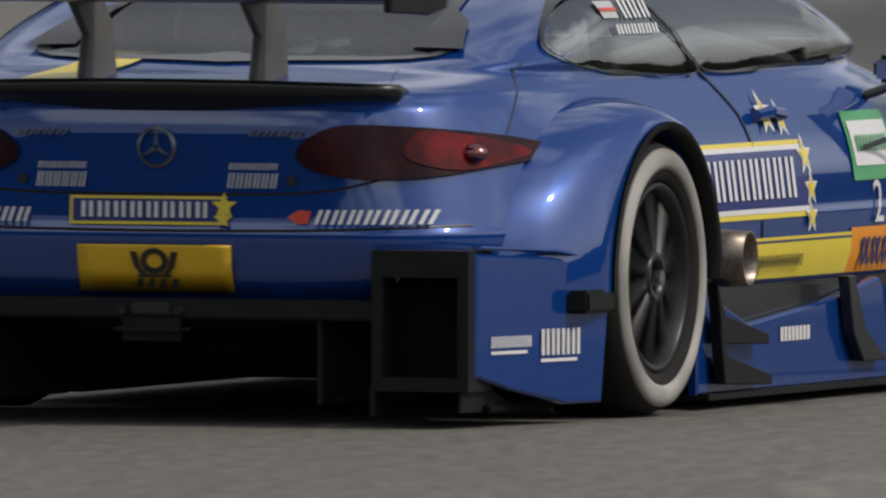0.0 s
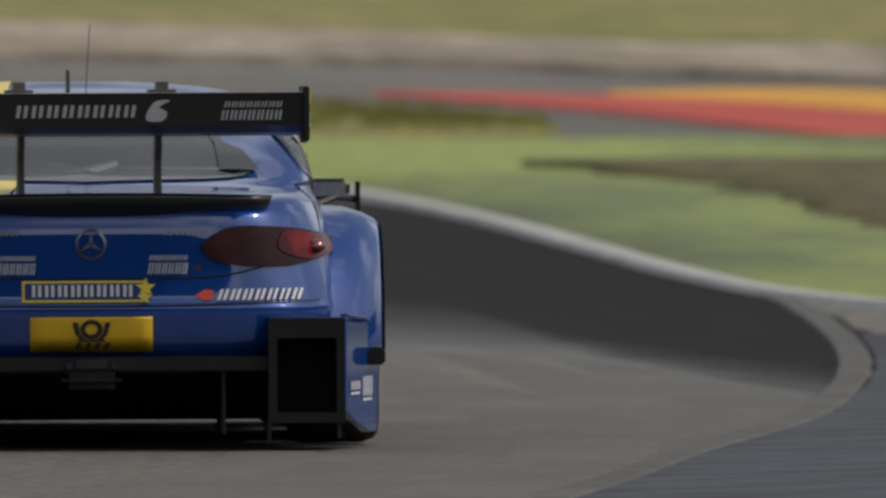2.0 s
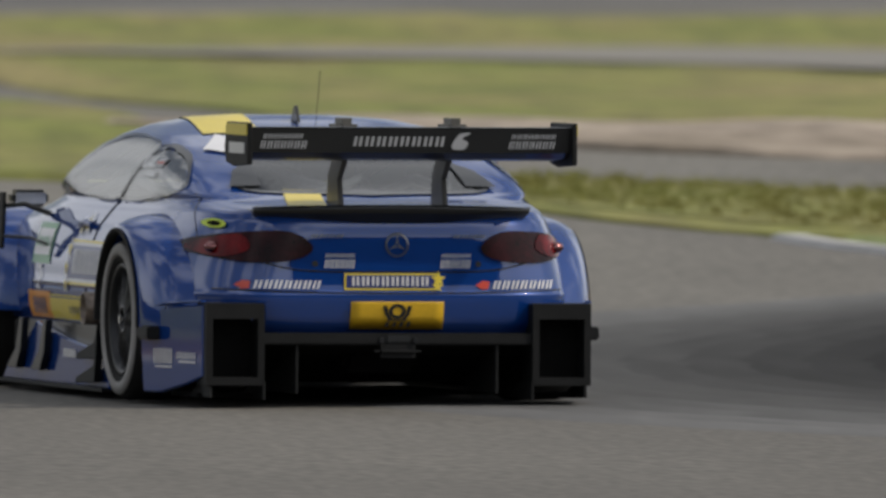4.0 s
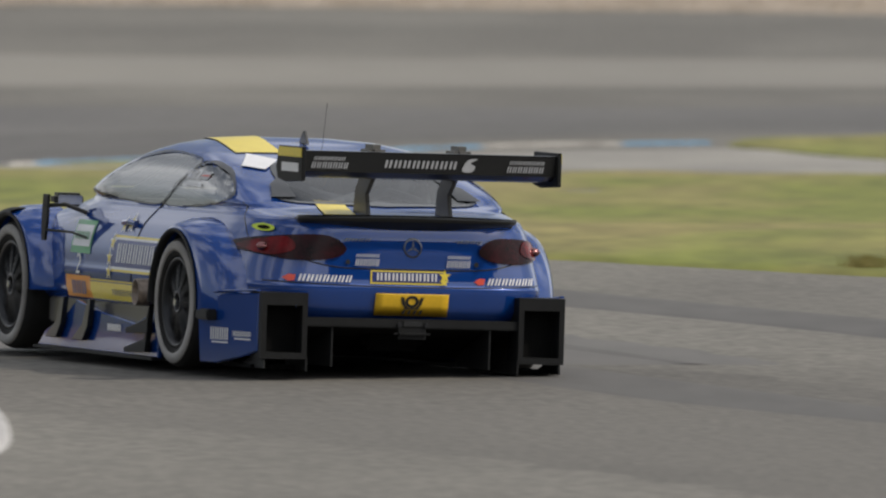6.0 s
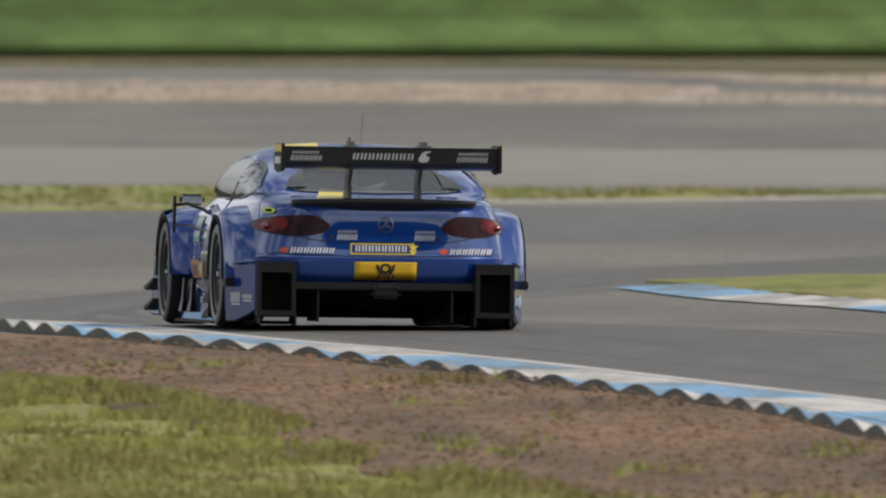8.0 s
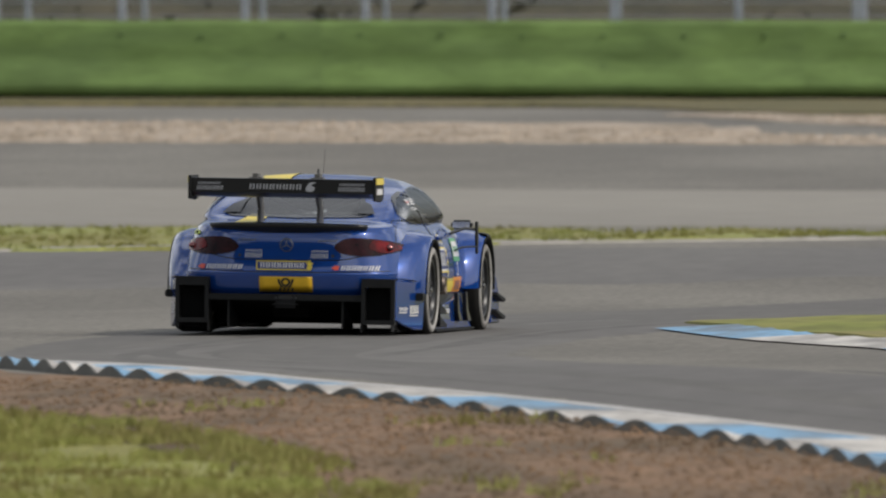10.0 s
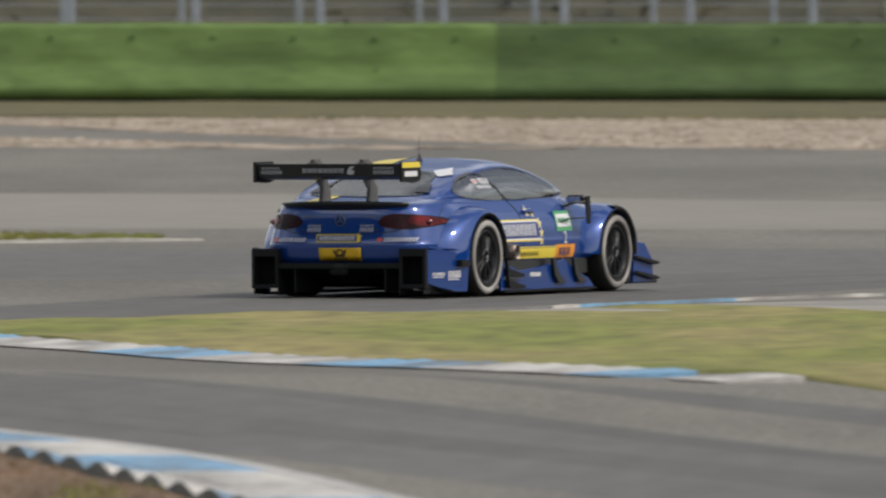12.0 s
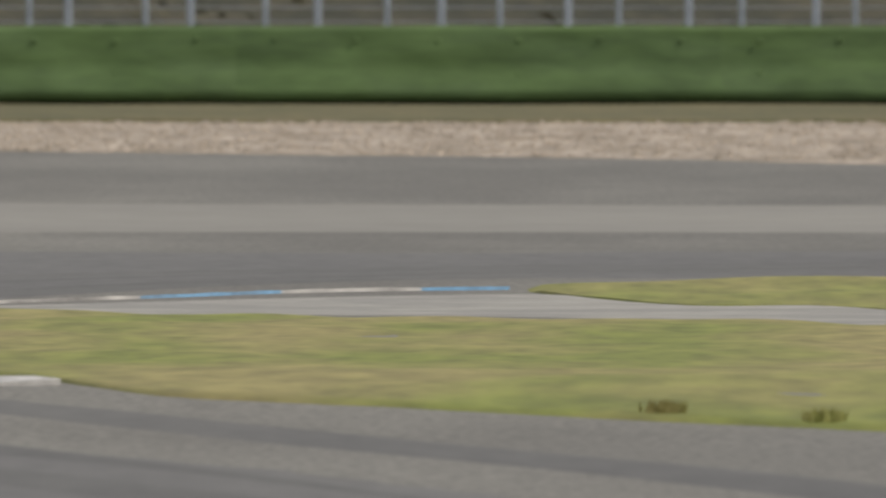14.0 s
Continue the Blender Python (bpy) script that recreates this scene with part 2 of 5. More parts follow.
def ribbon(name, line, width, mat, lift, label, category, shift=0.0, rim=-0.004, taper=False):
    """A painted or rubbed strip along a plan line."""
    c = curve(line, 0.8)
    verts, faces = [], []
    for i, q in enumerate(c):
        d = (Vector(c[min(i + 1, len(c) - 1)]) - Vector(c[max(i - 1, 0)])).normalized()
        side = Vector((d.y, -d.x))
        for k, drop in ((-0.5, True), (-0.5, False), (0.5, False), (0.5, True)):
            w = Vector(q) + side * (shift + (min(1.0, i / 14, (len(c) - 1 - i) / 14) if taper else 1.0) * width * k * (1 + 0.15 * noise.noise((i * 0.3, k, 5))) + (math.copysign(0.12 if taper else 0.03, k) if drop else 0))
            verts.append((w.x, w.y, height(w.y) + ((-0.001 if taper else rim) if drop else lift)))
    for i in range(len(c) - 1):
        for k in range(3):
            faces.append((4 * i + k, 4 * i + k + 1, 4 * i + k + 5, 4 * i + k + 4))
    return tagged(mesh_object(name, verts, faces, mat), label, category, kind="structure")


# ---- ground ----
def build_ground():
    xs = [-900, -400, -150, -80, *range(-60, 61, 3), 80, 150, 400, 900]
    ys = [-300, -100, 0, *np.arange(20, 420, 1.0), 500, 800, 1500, 3000]
    verts = [(x, y, height(y)) for y in ys for x in xs]
    n = len(xs)
    faces = [(j * n + i, j * n + i + 1, (j + 1) * n + i + 1, (j + 1) * n + i) for j in range(len(ys) - 1) for i in range(n - 1)]
    tagged(mesh_object("ground", verts, faces, ASPHALT, None, True), "worn grey asphalt of the race track and its wide run-off", "ground", kind="structure")


NEAR_EDGE = [(-5.2, 106), (-4.1, 110), (-3.42, 114), (-3.20, 117), (-3.29, 121.8), (-3.52, 126.4), (-3.86, 129.8), (-4.45, 133), (-5.2, 137.1), (-6.1, 141.5), (-7.2, 145.3), (-8.3, 149.0), (-9.35, 152.3), (-10.7, 156.6), (-13.1, 168), (-16.5, 180)]
NEAR_TEETH = [(-5.4, 106), (-4.2, 110), (-3.62, 114), (-3.52, 117), (-3.85, 120.9), (-4.3, 124.4), (-4.75, 127.2), (-5.2, 130.1), (-5.75, 133.2), (-6.35, 136.4), (-7.12, 140.4), (-8.0, 143.8), (-8.85, 146.8), (-10.45, 151.3), (-12.2, 156.4), (-14.4, 168), (-17.8, 180)]
INFIELD = [(-6.6, 106), (-5.6, 112), (-5.4, 115), (-6.1, 119.3), (-6.8, 123), (-7.8, 127), (-8.75, 131), (-9.65, 136), (-10.4, 139.8), (-11.4, 144.5), (-15, 151), (-24, 180)]
ISLAND_NEAR = [(-10.9, 193), (-9.3, 184.2), (-8.2, 179.6), (-7.3, 174.4), (-6.2, 168.4), (-5.3, 164.2), (-4.4, 160.2), (-3.44, 157.0), (-2.0, 153.2), (-0.57, 150.3), (0.45, 148.2), (2.3, 145.2), (5.7, 140), (8.0, 132.2), (11.4, 132)]
ISLAND_FAR = [(-10.9, 193.6), (-9.2, 200.5), (-8.0, 206), (-6.4, 209), (-4.7, 213), (-2.2, 208.5), (0.7, 203), (3.1, 197.3), (5.0, 172), (5.9, 146), (8.5, 139.7), (10.4, 136.9), (11.4, 133.5)]
FAR_KERB = [(-5.9, 211.8), (-5.5, 213.3), (-4.2, 216.6), (-3.0, 218.8), (-1.77, 221.2), (-0.34, 222.3), (0.05, 222.5)]
TURF_EDGE = [(14.5, 94), (12.2, 99), (10.7, 102.8), (10.15, 105.4), (10.0, 109), (9.98, 113), (9.95, 118.5), (9.75, 123.6), (9.3, 127.2), (8.3, 130.5), (8.0, 132)]
PATH = [(0.2, 52), (1.7, 62), (3.9, 71.5), (5.5, 82), (5.65, 93), (5.3, 99), (2.6, 115), (-1.8, 131), (-6.1, 145.5), (-10.2, 160.5), (-13.0, 176), (-12.2, 194), (-9.4, 210.5), (-4.6, 225), (2.1, 235), (12, 244), (30, 258)]
SLIP_KERB = [(3.75, 60.6), (4.45, 65), (5.9, 71.6), (6.75, 76.4), (7.45, 81.0), (8.25, 85.8), (8.94, 91.1), (9.43, 95.7), (9.75, 99.6)]


def build_surfaces():
    patch("pale_runoff", [(-60, 266), (-13, 264), (0, 263.5), (60, 262)], [(-60, 296), (-13, 290), (0, 284), (60, 280)], ASPHALT_LIGHT, 0.006, "pale worn concrete-coloured run-off strip", "road", across=14)
    left = [(x - 1.2, y) for x, y in PATH[7:]]
    right = [(x + 2.6, y) for x, y in PATH[7:]]
    patch("racing_line", left, right, RUBBER_LINE, 0.0022, "darker rubbered racing line on the asphalt", "road", across=5, along=220, axis=1, edge=0.25)
    entry = PATH[:8]
    patch("worn_lane", [(x - 3.6, y) for x, y in entry], [(x + 2.0, y) for x, y in entry], WORN, 0.0012, "darker worn asphalt on the way into the bend", "road", across=8, along=160, edge=0.3, axis=1)
    # nested sheets of asphalt, each a step darker than the one before
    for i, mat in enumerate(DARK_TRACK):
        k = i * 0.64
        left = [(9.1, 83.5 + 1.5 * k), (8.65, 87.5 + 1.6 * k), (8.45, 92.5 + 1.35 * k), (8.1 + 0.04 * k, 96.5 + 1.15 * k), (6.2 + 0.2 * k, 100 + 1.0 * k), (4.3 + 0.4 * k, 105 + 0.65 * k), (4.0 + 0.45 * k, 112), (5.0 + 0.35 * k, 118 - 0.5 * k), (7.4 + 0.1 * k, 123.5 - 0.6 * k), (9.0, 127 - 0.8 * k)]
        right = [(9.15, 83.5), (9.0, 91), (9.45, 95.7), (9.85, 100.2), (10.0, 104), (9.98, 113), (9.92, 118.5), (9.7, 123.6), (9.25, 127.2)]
        patch("track_shade", left, right, mat, 0.0042 + 0.0004 * i, "darker asphalt at the corner exit, in graded steps", "road", across=12, along=110, edge=0.06, axis=1)
    patch("dark_lane", [(-60, 196), (-15, 220), (-11, 225), (-2, 226), (3, 228.5), (12, 233), (60, 252)], [(-60, 230), (-12, 247), (-0.5, 247), (12, 252), (60, 268)], RUBBER_LINE, 0.0018, "dark rubbered lane beyond the bend", "road", across=14, along=140, edge=1.2)
    patch("verge", [(-80, 378), (-26, 373), (-19, 361), (-8, 353), (60, 351)], [(-80, 388.4), (-20, 388.4), (0, 388.4), (60, 388.4)], VERGE, 0.05, "thin yellowed grass verge before the green barrier", "grass", 0.03, edge=0.8)
    patch("gravel_trap", [(-19.5, 357), (-15, 340), (-10.3, 329.5), (-8, 325), (1.3, 317.7), (4.9, 312.7), (14, 305), (60, 296)], [(-19.5, 357.6), (-15, 356.5), (-10, 354), (0, 352), (60, 351)], GRAVEL, 0.016, "pale coarse gravel trap behind the run-off", "gravel", 0.012, 14, 160, edge=0.7)
    patch("gravel_trap", [(-80, 328), (-21.6, 325.8), (-16.8, 324.6), (-12, 323.6), (-8, 323.2)], [(-80, 350), (-23, 346), (-17.4, 335.3), (-12, 325.8), (-8, 323.6)], GRAVEL, 0.016, "pale gravel strip beside a narrow service lane", "gravel", 0.012, 10, 160, edge=0.7)
    patch("gravel_trap", [(5.0, 155.2), (6.2, 151.9), (8.9, 147), (12.2, 144.7), (14, 141.6), (30, 122)], [(5.0, 156), (6.4, 156.2), (9.5, 154), (11.5, 152), (14.6, 147.5), (30, 131)], GRAVEL, 0.04, "sandy gravel strip along the outer grass", "gravel", 0.04, 8, 140, edge=0.25)
    patch("grass_strip", [(-60, 232), (-18.9, 242), (-16.5, 247), (-12.6, 252.3), (-10.6, 255)], [(-60, 270), (-20.4, 261.5), (-13, 259.6), (-10.6, 255.6)], GRASS_GREEN, 0.02, "narrow green grass strip between two tracks", "grass", 0.05, 12, 120, edge=0.35)
    patch("grass_island", [(x + 0.5, y + 2.2) for x, y in ISLAND_NEAR[:8]] + ISLAND_NEAR[8:], ISLAND_FAR, GRASS, 0.02, "yellow-green grass island inside the bend", "grass", 0.03, 26, 160, edge=0.25)
    patch("outer_grass", [(0.2, 221.9), (1.6, 214.7), (3.3, 212.5), (5.0, 190), (6.4, 156.7), (9.5, 154.4), (11.5, 152.3), (14.6, 147.9), (40, 118)], [(0.2, 222.4), (1.7, 226.5), (3.5, 227.2), (8, 227), (40, 224)], GRASS, 0.025, "dry yellowed grass field beyond the track", "grass", 0.03, 40, 160, edge=0.2)
    ribbon("service_lane", [(8.3, 205.6), (14.5, 190.5), (40, 130)], 6.5, ASPHALT_LIGHT, 0.06, "pale service lane across the grass", "road", 0.0, 0.045)
    patch("painted_runoff", [(10.9, 139.0), (11.9, 135.7), (13, 131.3), (17, 116)], [(10.9, 139.5), (12.2, 138.4), (13.4, 135.4), (17, 123)], KERB_RED, 0.02, "red painted asphalt band", "painted band", across=5)
    patch("painted_runoff", [(12.2, 138.5), (13.4, 135.5), (17, 123.1)], [(12.2, 139.3), (13.8, 139.4), (17, 131)], KERB_YELLOW, 0.02, "orange-yellow painted asphalt band", "painted band", across=5)
    patch("turf", TURF_EDGE, [(40, 94), (40, 100), (40, 120), (40, 132)], TURF, 0.03, "pale green turf beside the white track edge", "grass", 0.03, 20, 90, axis=1)
    patch("grass_patch", [(14.6, 98), (11.6, 107), (11.4, 115), (11.5, 123), (10.7, 127.8)], [(40, 98), (40, 107), (40, 115), (40, 123), (12.8, 127.8)], VERGE, 0.06, "darker worn grass in the pale turf", "grass", 0.05, 16, 80, edge=0.3, axis=1)
    patch("grass_patch", [(5.8, 141.0), (8.0, 133.6), (10.0, 132.8), (11.5, 132.9)], [(5.8, 145.6), (8.5, 139.9), (10.4, 137.0), (11.5, 133.6)], GRASS_GREEN, 0.03, "long dark green grass at the corner", "grass", 0.02, 6, 60, edge=0.15)
    patch("earth_verge", NEAR_TEETH, INFIELD, DIRT, 0.036, "bare brown earth with clods behind the kerb", "earth", 0.03, 26, 200, axis=1)
    patch("near_grass", [(-9.0, 98), *INFIELD], [(-60, 98), (-60, 120), (-60, 150), (-60, 180)], GRASS_GREEN, 0.055, "patchy green grass behind the bare earth", "grass", 0.06, 40, 200, edge=0.5, axis=1)
    ribbon("edge_line", NEAR_EDGE, 0.12, LINE, 0.016, "worn white line along the inner kerb", "line", -0.065)
    ribbon("edge_line", TURF_EDGE, 0.13, LINE, 0.036, "worn white line at the turf's edge", "line", -0.1)
    rng = random.Random(4)
    for k in range(34):
        start = rng.randrange(6, 14)
        off, sway, jump = rng.uniform(-0.6, 5.0 if 5 < start < 8 else 2.2), rng.uniform(-0.5, 0.5), rng.uniform(-2, 2)
        line = [(x + off + sway * i, y + jump) for i, (x, y) in enumerate(PATH[start:start + rng.randrange(3, 5)])]
        if k % 4:
            ribbon("tyre_streak", line, rng.uniform(0.2, 0.8), STREAK, 0.0032 + 0.00004 * k, "faint dark tyre streak on the asphalt", "tyre mark", taper=True)
        else:
            ribbon("skid_mark", line, rng.uniform(0.05, 0.12), SKID, 0.0032 + 0.00004 * k, "dark curved tyre mark on the asphalt", "tyre mark", taper=True)


    for k in range(9):   # arcs of rubber on the way into the bend
        off = rng.uniform(0.5, 2.6)
        line = [(x + off * (0.75 + 0.12 * i), y + rng.uniform(-0.5, 0.5)) for i, (x, y) in enumerate(PATH[1:6])]
        ribbon("tyre_streak", line, rng.uniform(0.2, 0.6), ARC, 0.0032 + 0.00004 * k, "faint dark tyre streak on the asphalt", "tyre mark", taper=True)
    ribbon("concrete_edge", [(-24, 237), (-19.2, 243), (-16.3, 247.4), (-14.0, 251), (-10.8, 255)], 1.2, CONCRETE_PALE, 0.024, "pale concrete edge below the grass strip", "road edge")
    patch("apron", [(-6.2, 206), (-4.1, 209.8), (0.14, 207.6), (3.1, 197), (5.2, 180)], [(-6.2, 209.6), (-4.14, 214.8), (0.15, 220.5), (1.6, 216), (3.3, 213), (5.2, 188)], CONCRETE_PALE, 0.012, "pale concrete apron behind the far kerb", "road", across=8, along=60)


def kerb_block(mat, length, width, rise, hump, back_mat):
    """One moulded kerb tooth: flush at the track, a rounded hump at the back."""
    verts, faces, nu, nv = [], [], 7, 5
    for i in range(nu):
        u = i / (nu - 1)
        for j in range(nv):
            v = j / (nv - 1)
            verts.append(((u - 0.5) * length * 0.985, v * width, 0.012 + v * rise + hump * v * v * math.sin(math.pi * u) ** 0.7 + 0.004 * noise.noise((u * 3, v * 3, length))))
    for i in range(nu - 1):
        for j in range(nv - 1):
            k = i * nv + j
            faces.append((k, k + nv, k + nv + 1, k + 1))
    base = len(verts)
    ring = [i * nv + nv - 1 for i in range(nu)]
    for r in ring:
        x, y, _ = verts[r]
        verts.append((x, y, -0.06))
    front = len(faces)
    for i in range(nu - 1):
        faces.append((ring[i], ring[i + 1], base + i + 1, base + i))
    back = len(faces)
    for u in (0, nu - 1):
        e = [u * nv + j for j in range(nv)]
        b = len(verts)
        for r in e:
            x, y, _ = verts[r]
            verts.append((x, y, -0.06))
        for j in range(nv - 1):
            faces.append((e[j], e[j + 1], b + j + 1, b + j))
    me = bpy.data.meshes.new("kerb_block")
    me.from_pydata(verts, [], faces)
    me.materials.append(mat), me.materials.append(back_mat)
    for k in range(front, back):
        me.polygons[k].material_index = 1
    return me


def build_kerb(label, line, pitch, width, rise, hump, pattern, side, bare=False):
    """A kerb of separate painted blocks along a plan line; side +1: the blocks lie left of the line's direction."""
    owner = tagged(new("kerb"), label, "kerb", kind="structure")
    meshes = {m: kerb_block(m, pitch, width, rise, hump, CONCRETE if bare else m) for m in set(pattern)}
    c = curve(line, pitch)
    for i in range(len(c) - 1):
        a, b = Vector(c[i]), Vector(c[i + 1])
        mid, d = (a + b) / 2, b - a
        ob = new("kerb_block", meshes[pattern[i % len(pattern)]])
        ob.parent = owner
        turn = math.atan2(d.y, d.x)
        slope = math.atan2(height(b.y) - height(a.y), d.length)
        m = Matrix.Translation((mid.x, mid.y, height(mid.y))) @ Matrix.Rotation(turn, 4, "Z") @ Matrix.Rotation(-slope, 4, "Y")
        if side < 0:
            m = m @ Matrix.Rotation(math.pi, 4, "Z")
        ob.matrix_basis = m


def banded_kerb(label, line, pitch, offset, wide, profile, bare, paint):
    """A kerb of blocks that follow the line's bend and width; paint(x, y) names the colour of a block, or None for a gap."""
    owner = tagged(new("kerb"), label, "kerb", kind="structure")
    c = curve(line, pitch)
    side = []
    for i in range(len(c)):
        d = (Vector(c[min(i + 1, len(c) - 1)]) - Vector(c[max(i - 1, 0)])).normalized()
        side.append(Vector((-d.y, d.x)))
    rise, hump = profile
    for i in range(len(c) - 1):
        mat = paint((c[i][0] + c[i + 1][0]) / 2, (c[i][1] + c[i + 1][1]) / 2)
        if mat is None:
            continue
        mid = (Vector(c[i]) + Vector(c[i + 1])) / 2
        verts, faces, nu, nv = [], [], 9 if bare else 3, 5
        for a in range(nu):
            u = 0.002 + 0.996 * a / (nu - 1)
            p, q = Vector(c[i]).lerp(Vector(c[i + 1]), u), side[i].lerp(side[i + 1], u)
            near, width = offset(p.y), wide(p.y)
            for b in range(nv + 1):
                v = min(b, nv - 1) / (nv - 1)
                w = p + q * (near + width * v)
                z = 0.012 + v * rise + hump * v * v * math.sin(math.pi * a / (nu - 1)) ** 1.2 + 0.003 * noise.noise((w.x * 2, w.y, 1))
                verts.append((w.x - mid.x, w.y - mid.y, (z if b < nv else -0.06) + height(w.y) - height(mid.y)))
        m = nv + 1
        for a in range(nu - 1):
            for b in range(nv):
                k = a * m + b
                faces.append((k, k + m, k + m + 1, k + 1))
        faces += [tuple(range(m)), tuple(range((nu - 1) * m, nu * m))]
        ob = mesh_object("kerb_block", verts, faces, mat, owner)
        ob.location = (mid.x, mid.y, height(mid.y))
        if bare:
            ob.data.materials.append(CONCRETE)
            for a in range(nu - 1):
                ob.data.polygons[a * nv + nv - 1].material_index = 1


def bands(at, first, second):
    """Alternating paint between the given bounds."""
    def pick(t):
        k = sum(t > b for b in at)
        return (first, second)[k % 2]
    return pick


def build_barrier():
    """Tyre wall faced with green conveyor belt, panel by panel, with its bolts, and the wire fence behind."""
    y0, rng = 388.4, random.Random(9)
    bolt = bmesh.new()
    bmesh.ops.create_cone(bolt, cap_ends=True, segments=8, radius1=0.04, radius2=0.025, depth=0.03)
    bolt_mesh = bpy.data.meshes.new("bolt")
    bolt.to_mesh(bolt_mesh), bolt.free()
    bolt_mesh.materials.append(BELT_DARK)
    z0, pitch = height(y0), 7.4
    for k in range(-9, 8):
        left = -11.3 + k * pitch
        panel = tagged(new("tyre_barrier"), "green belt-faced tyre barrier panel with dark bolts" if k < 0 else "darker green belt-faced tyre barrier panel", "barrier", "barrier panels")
        panel.location = (left, y0, z0)
        verts, faces, nx, nz = [], [], 38, 14
        for side in (0, 1):
            for i in range(nx):
                for j in range(nz):
                    x, z = pitch * i / (nx - 1), 1.24 * j / (nz - 1)
                    wave = 0.05 * noise.noise(((x + left) * 0.9, z * 1.6, 2.0)) + 0.02 * noise.noise(((x + left) * 3, z * 3.5, 4))
                    bulge = 0.03 * math.sin(math.pi * j / (nz - 1)) + (0.16 * (1 - z / 0.56) if z < 0.56 else 0.0) - (0.12 if j == 0 else 0.0)
                    top = 0.012 * noise.noise(((x + left) * 0.7, 0, 9)) if j == nz - 1 else 0
                    verts.append((x, side * 0.9 - (wave + bulge) * (1 - side), z * 0.92 + 0.10 + top))
        n = nx * nz
        for i in range(nx - 1):
            for j in range(nz - 1):
                a = i * nz + j
                faces += [(a, a + nz, a + nz + 1, a + 1), (n + a, n + a + 1, n + a + nz + 1, n + a + nz)]
            a, b = i * nz + nz - 1, (i + 1) * nz + nz - 1
            faces.append((a, b, n + b, n + a))
        # plain dark box for the tyres; makes the shadow line below the belt
        part("barrier_core", box(0.0, pitch, 0.14, 0.85, -0.02, 1.12, 0.02), TYRE, panel, "dark box for the tyres, a shadow line under the belt")
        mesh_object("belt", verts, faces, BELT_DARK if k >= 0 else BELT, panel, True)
        for i in range(6):
            for z in (0.52, 1.02):
                b = new("bolt", bolt_mesh)
                b.parent = panel
                b.matrix_basis = Matrix.Translation((0.6 + i * 1.24, -0.04, z + rng.uniform(-0.02, 0.02))) @ Matrix.Rotation(math.pi / 2, 4, "X")

    def post(width, tall):
        bm = bmesh.new()
        bmesh.ops.create_cube(bm, size=1, matrix=Matrix.Translation((0, 0, tall / 2)) @ Matrix.Diagonal((width, width * 0.7, tall, 1)))
        bmesh.ops.bevel(bm, geom=bm.edges[:], offset=width * 0.12, segments=1, affect="EDGES")
        me = bpy.data.meshes.new("post")
        bm.to_mesh(me), bm.free()
        me.materials.append(STEEL)
        return me
    for y, width, gap, begin, rails in ((390.6, 0.09, 1.82, -61.7, (1.30, 1.52, 2.6)), (395.5, 0.12, 1.93, -60.6, (1.95, 2.7))):
        fence = tagged(new("wire_fence"), "galvanised steel post and wire fence behind the barrier", "fence")
        fence.location = (begin, y, height(y))
        me = post(width, 3.0)
        count = round(104 / gap)
        for i in range(count):
            p = new("post", me)
            p.parent = fence
            p.location = (i * gap + rng.uniform(-0.05, 0.05), 0, 0)
        for z in rails:
            bm = bmesh.new()
            bmesh.ops.create_cone(bm, cap_ends=True, segments=6, radius1=0.009, radius2=0.009, depth=count * gap, matrix=Matrix.Translation((count * gap / 2, -0.06, z)) @ Matrix.Rotation(math.pi / 2, 4, "Y"))
            part("wire", bm, STEEL, fence)


def build_scrub():
    """The overgrown bank behind the fence: a slope and a mass of leaf clumps."""
    verts, faces, rng = [], [], random.Random(12)
    xs, ys = np.linspace(-110, 90, 80), (398, 404, 412, 422, 436, 460)
    for j, y in enumerate(ys):
        for x in xs:
            verts.append((x, y, height(y) + (0, 0.9, 2.4, 4.2, 6.5, 8)[j] + (0.5 * noise.noise((x * 0.2, y * 0.2, 1)) if j else -0.05)))
    n = len(xs)
    faces = [(j * n + i, j * n + i + 1, (j + 1) * n + i + 1, (j + 1) * n + i) for j in range(len(ys) - 1) for i in range(n - 1)]
    tagged(mesh_object("scrub_bank", verts, faces, BUSH, None, True), "overgrown olive-brown bank behind the fence", "bank", kind="structure")
    verts, faces = [], []
    for k in range(9000):
        x, v = rng.uniform(-70, 50), rng.random()
        y = 399 + 20 * v
        z = height(y) + 4.0 * v * v + rng.uniform(0.0, 0.9)
        r, b = rng.uniform(0.1, 0.3), len(verts)
        for q in range(3):
            a = rng.uniform(0, 6.28)
            verts.append((x + r * math.cos(a), y + rng.uniform(-0.1, 0.1), z + r * math.sin(a) * 0.9))
        faces.append((b, b + 1, b + 2))
    tagged(mesh_object("scrub", verts, faces, BUSH), "olive and brown scrub leaves on the bank", "scrub", kind="stuff")


